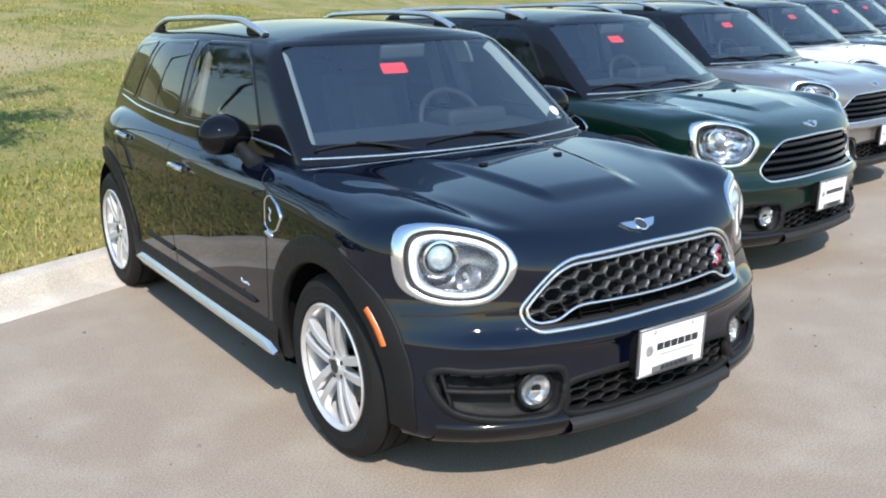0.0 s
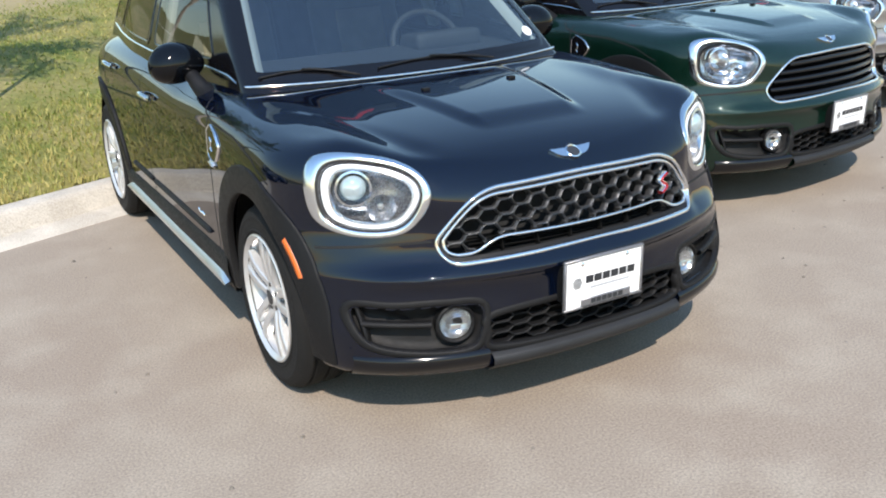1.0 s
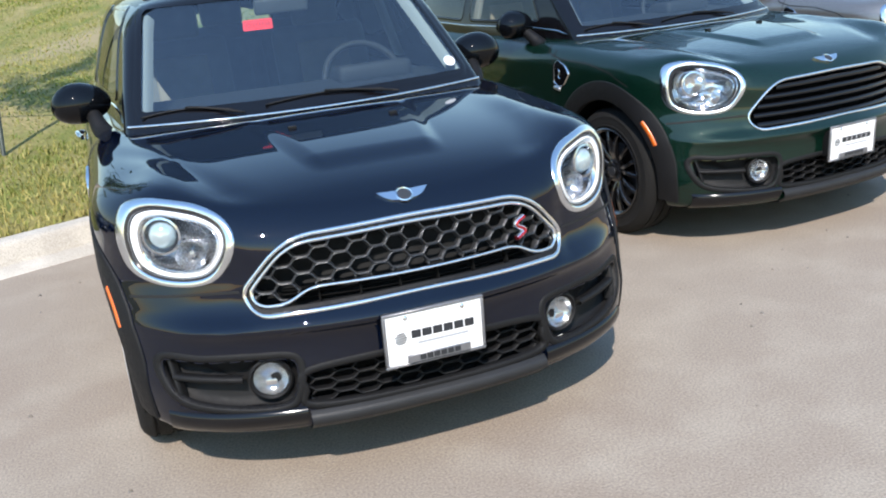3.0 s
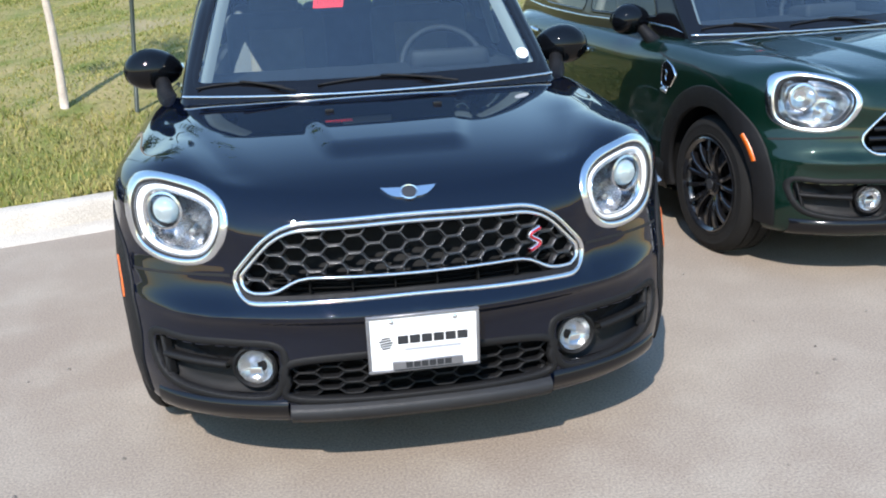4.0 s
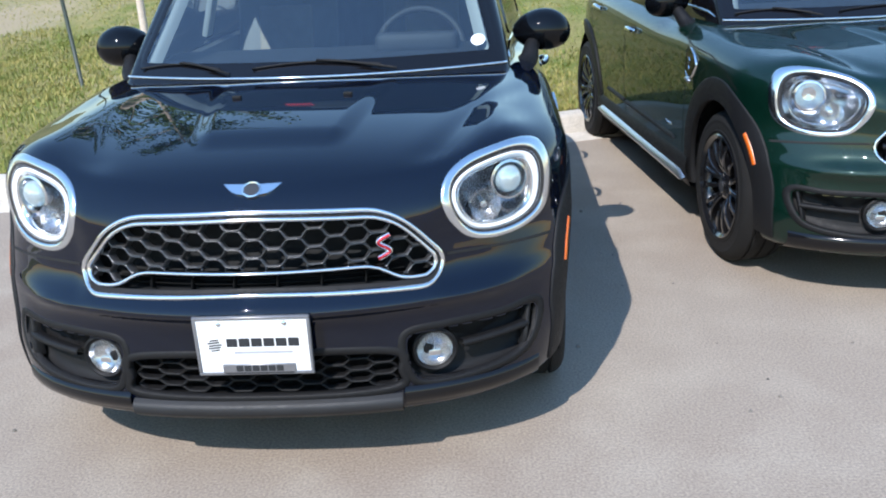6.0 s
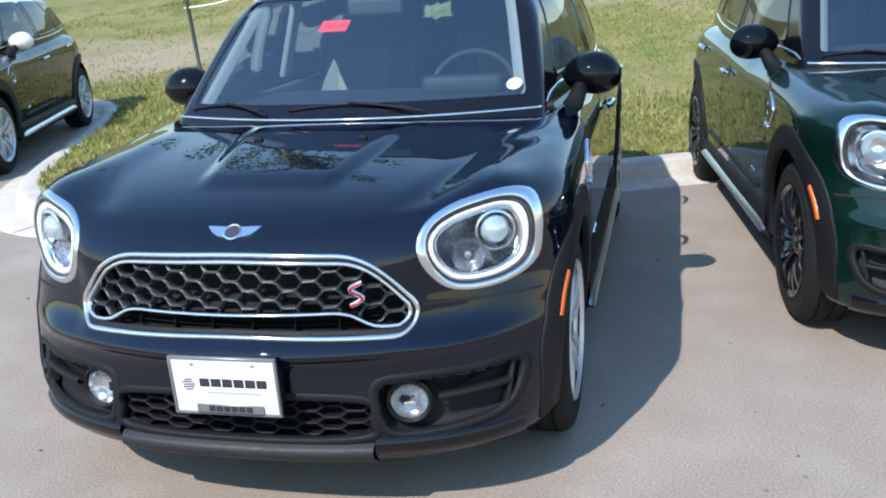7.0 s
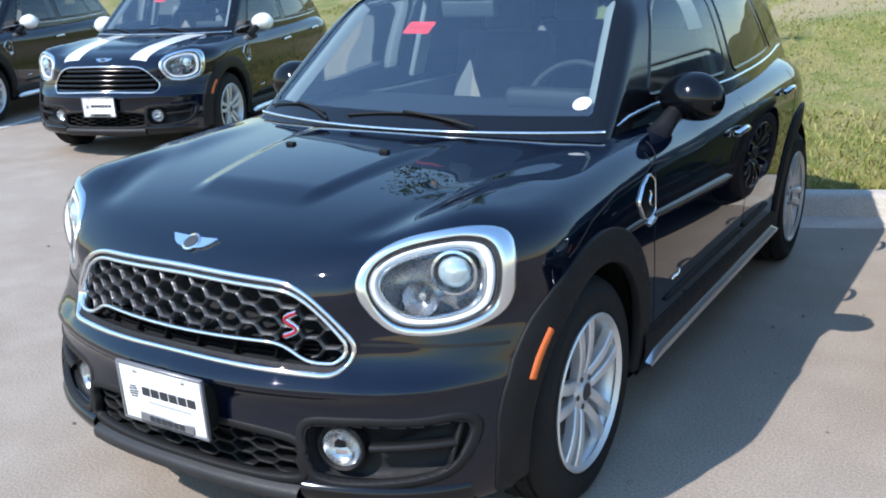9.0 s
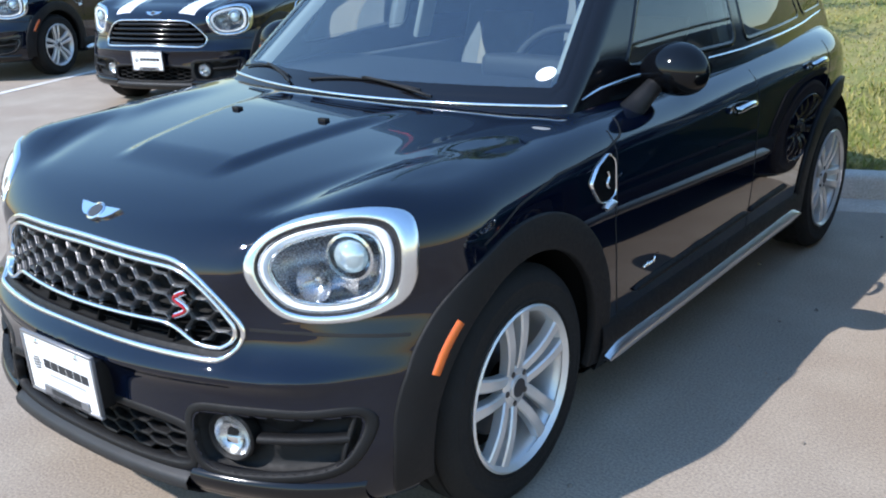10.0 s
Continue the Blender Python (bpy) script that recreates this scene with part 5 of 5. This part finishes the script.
for i, (paint, label) in enumerate(ROW):
    c = make_car(paint, wheels="silver")
    c.matrix_basis = pose(2.535 + 2.47 * (i + 1), 1.185 + 1.12 * (i + 1), 0, 0, 0, 5)
    tagged(c, label, "car", "row of parked cars")
striped = make_car(PAINT_BLACK, stripes=True, mirror_mat=PAINT_WHITE, roof=PAINT_WHITE, lamps="xenon")
tagged(striped, "black small crossover with white bonnet stripes and mirrors", "car", "cars across the island")
striped.matrix_basis = pose(-5.29, 3.90, 0, 0, 0, 18.6)
other = make_car(PAINT_BLACK, mirror_mat=PAINT_WHITE, roof=PAINT_WHITE, wheels="silver", lamps="xenon")
tagged(other, "black small crossover with white mirror caps", "car", "cars across the island")
other.matrix_basis = pose(-8.87, 3.85, 0, 0, 0, 20)


def painted_line(a, b, w=0.10):
    a, b = np.array(a, float), np.array(b, float)
    t = (b - a) / np.linalg.norm(b - a)
    n = np.array((-t[1], t[0])) * w / 2
    ob = new("parking_line", mesh_of("parking_line", [(*(a - n), 0.004), (*(b - n), 0.004), (*(b + n), 0.004), (*(a + n), 0.004)], [(0, 1, 2, 3)]))
    ob.data.materials[0] = LINE_PAINT
    return tagged(ob, "worn white painted parking line", "parking line", kind="structure")


painted_line((-6.7, 1.3), (-8.7, 6.4))


# ---------------- grass ----------------
def grass_material():
    m = bpy.data.materials.new("grass_blades")
    m.use_nodes = True
    n, l = m.node_tree.nodes, m.node_tree.links
    b = n["Principled BSDF"]
    geo = n.new("ShaderNodeNewGeometry")
    no = n.new("ShaderNodeTexNoise")
    no.inputs["Scale"].default_value, no.inputs["Detail"].default_value = 0.9, 4
    l.new(geo.outputs["Position"], no.inputs["Vector"])
    add = n.new("ShaderNodeMath")
    add.operation = "MULTIPLY_ADD"
    add.inputs[1].default_value = 0.55
    l.new(geo.outputs["Random Per Island"], add.inputs[0])
    l.new(no.outputs["Fac"], add.inputs[2])
    r = n.new("ShaderNodeValToRGB")
    e = r.color_ramp.elements
    e[0].position, e[0].color = 0.42, (0.100, 0.150, 0.026, 1)
    e[1].position, e[1].color = 1.0, (0.34, 0.29, 0.10, 1)
    k = e.new(0.70)
    k.color = (0.175, 0.192, 0.045, 1)
    l.new(add.outputs[0], r.inputs[0])
    l.new(r.outputs[0], b.inputs["Base Color"])
    b.inputs["Roughness"].default_value = 0.6
    b.inputs["Specular IOR Level"].default_value = 0.25
    b.inputs["Transmission Weight"].default_value = 0.0
    return m


def blades(count, x0, x1, dmax, h0, h1, near, seed):
    """Single bent blades over the bank, thicker towards the kerb and thinner in bare patches."""
    rng = np.random.default_rng(seed)
    x = rng.uniform(x0, x1, count * 3)
    y = rng.uniform(2.3, 14, count * 3)
    z, d = bank_height(x, y)
    bare = np.sin(x * 0.9 + 1.2 * np.sin(y * 0.7)) + np.sin(y * 1.1 - 0.6 * x + 2)
    thin = (np.hypot((x + 6.6) / 1.9, (y - 9.9) / 1.3) < 1) | (np.hypot((x + 1.0) / 2.2, (y - 9.0) / 0.7) < 1)
    keep = (~thin | (rng.uniform(0, 1, len(x)) < 0.42)) & (d > 0.0) & (d < dmax) & (rng.uniform(0, 1, len(x)) < np.where(d < near, 1.0, 0.35 + 0.5 * np.clip(0.7 - 0.5 * bare, 0, 1)))
    x, y, z, d = x[keep][:count], y[keep][:count], z[keep][:count], d[keep][:count]
    k = len(x)
    a = rng.uniform(0, 2 * np.pi, k)
    h = rng.uniform(h0, h1, k) * np.where(d < near, 1.15, 0.8) * (0.6 + 0.4 * rng.uniform(0, 1, k))
    w = 0.004 + 0.004 * rng.uniform(0, 1, k) + 0.0007 * d
    lean = rng.uniform(0.15, 0.75, k) * h
    la = rng.uniform(0, 2 * np.pi, k)
    base = np.stack([x, y, z - 0.02], 1)
    side = np.stack([np.cos(a), np.sin(a), 0 * a], 1) * w[:, None]
    bend = np.stack([np.cos(la) * lean, np.sin(la) * lean, h], 1)
    mid = base + bend * np.array((0.35, 0.35, 0.6))
    v = np.stack([base - side, base + side, mid + side * 0.7, mid - side * 0.7, base + bend], 1).reshape(-1, 3)
    b = np.arange(k)[:, None] * 5
    f = np.concatenate([b + np.array((0, 1, 2)), b + np.array((0, 2, 3)), b + np.array((3, 2, 4))])
    return v, f


GRASS = grass_material()
for nm, got, lab in (("kerbside_grass", blades(75000, -6.5, 7.5, 1.5, 0.03, 0.085, 1.5, 3), "thick green grass along the kerb"), ("bank_grass", blades(230000, -9, 12, 10, 0.02, 0.075, 0.0, 4), "sparse dry grass on the bank")):
    ob = new(nm, mesh_of(nm, *got, smooth=False))
    ob.data.materials[0] = GRASS
    tagged(ob, lab, "grass", kind="stuff")

# ---------------- young tree and its stakes ----------------
BARK = material("pale_bark", (0.50, 0.42, 0.34), 0.85, vary=0.3, scale=14, bump=0.6, bump_scale=60)
LEAF = material("tree_leaves", (0.075, 0.135, 0.030), 0.6, vary=0.35, scale=3)
STAKE = material("green_steel_post", (0.035, 0.045, 0.035), 0.5, 0.3, vary=0.2, scale=30)
STRAP = material("white_strap", (0.75, 0.75, 0.72), 0.7, vary=0.06)


def ground_at(x, y):
    return float(bank_height(np.array([x]), np.array([y]))[0][0])


def young_tree(x, y):
    rng = np.random.default_rng(11)
    base = ground_at(x, y)
    tree = new("young_tree")
    tree.location = (x, y, base)
    h = np.linspace(0, 3.4, 24)
    line = np.stack([-0.03 * h + 0.015 * np.sin(h * 3), 0.03 * np.sin(h * 2), h - 0.05], 1)
    part("trunk", "trunk", lambda: tube(line, 0.034 - 0.0075 * h, 10), BARK, tree)
    tips = []
    limbs = []
    for i in range(22):
        t = rng.uniform(1.5, 3.3)
        p = np.array([np.interp(t, h, line[:, k]) for k in range(3)])
        a = rng.uniform(0, 2 * np.pi)
        ln = rng.uniform(0.45, 1.0) * (1.2 - 0.22 * (t - 1.5))
        q = np.linspace(0, 1, 8)[:, None]
        way = np.array((math.cos(a), math.sin(a), rng.uniform(0.4, 0.9)))
        pts = p + way * ln * q + np.array((0, 0, 0.18)) * q ** 2
        limbs.append(tube(pts, np.linspace(0.013, 0.003, 8), 6))
        tips += [pts[j] for j in range(2, 8)] * 2
    part("limbs", "limbs", lambda: join(limbs), BARK, tree)
    v, f = [], []
    for p in tips:
        for _ in range(24):
            c = p + rng.normal(0, 0.075, 3)
            u = rng.normal(0, 1, 3)
            u /= np.linalg.norm(u)
            w = np.cross(u, rng.normal(0, 1, 3))
            w /= np.linalg.norm(w)
            s = rng.uniform(0.022, 0.04)
            b = len(v)
            v += [c - u * s, c + w * s * 0.5, c + u * s, c - w * s * 0.5]
            f.append((b, b + 1, b + 2, b + 3))
    part("crown", "crown", lambda: mesh_of("crown", v, f, smooth=False), LEAF, tree)
    return tagged(tree, "staked young tree with pale leaning trunk", "tree")


def stake(x, y, height, lean=0.0):
    z = ground_at(x, y)
    ob = part("tree_stake", ("stake", height), lambda: tube([(0, 0, -0.2), (0, 0, height * 0.5), (0, 0, height)], 0.017, 8), STAKE, None, m=pose(x, y, z, 0, lean, 0))
    return tagged(ob, "dark green steel stake beside young tree", "post", "tree stakes")


def strap(a, b):
    p = np.linspace(0, 1, 12)[:, None]
    pts = np.array(a) * (1 - p) + np.array(b) * p + np.array((0, 0, -0.02)) * np.sin(p * math.pi)
    ob = part("tree_strap", ("strap", a), lambda: tube(pts, 0.013, 8, flat=0.5), STRAP, None)
    return tagged(ob, "white webbing strap from stake to tree", "strap", "tree straps")


TREE = (-2.06, 4.4)
young_tree(*TREE)
stake(-2.62, 4.4, 1.9, -4)
stake(-1.53, 4.4, 1.9, 5)
strap((-2.72, 4.4, 1.31), (-2.13, 4.42, 1.40))
strap((-1.44, 4.4, 1.50), (-2.10, 4.42, 1.45))

# ---------------- loose grit on the pavement ----------------
rng = np.random.default_rng(5)
v, f = [], []
for _ in range(160):
    x, y = rng.uniform(-4, 5), rng.uniform(-2.2, 3.2)
    r = rng.uniform(0.004, 0.011)
    b = len(v)
    ring = [(x + r * math.cos(a) * rng.uniform(0.7, 1.2), y + r * math.sin(a) * rng.uniform(0.7, 1.2)) for a in np.arange(6) * math.pi / 3]
    v += [(p, q, 0.0) for p, q in ring] + [(p * 0.4 + x * 0.6, q * 0.4 + y * 0.6, r * 0.9) for p, q in ring]
    f += [(b + i, b + (i + 1) % 6, b + 6 + (i + 1) % 6, b + 6 + i) for i in range(6)] + [tuple(b + 6 + i for i in range(6))]
grit = new("grit", mesh_of("grit", v, f, smooth=False))
grit.data.materials[0] = material("stone_grit", (0.16, 0.14, 0.12), 0.9, vary=0.5, scale=3)
tagged(grit, "loose dark grit on the pavement", "gravel", kind="stuff")
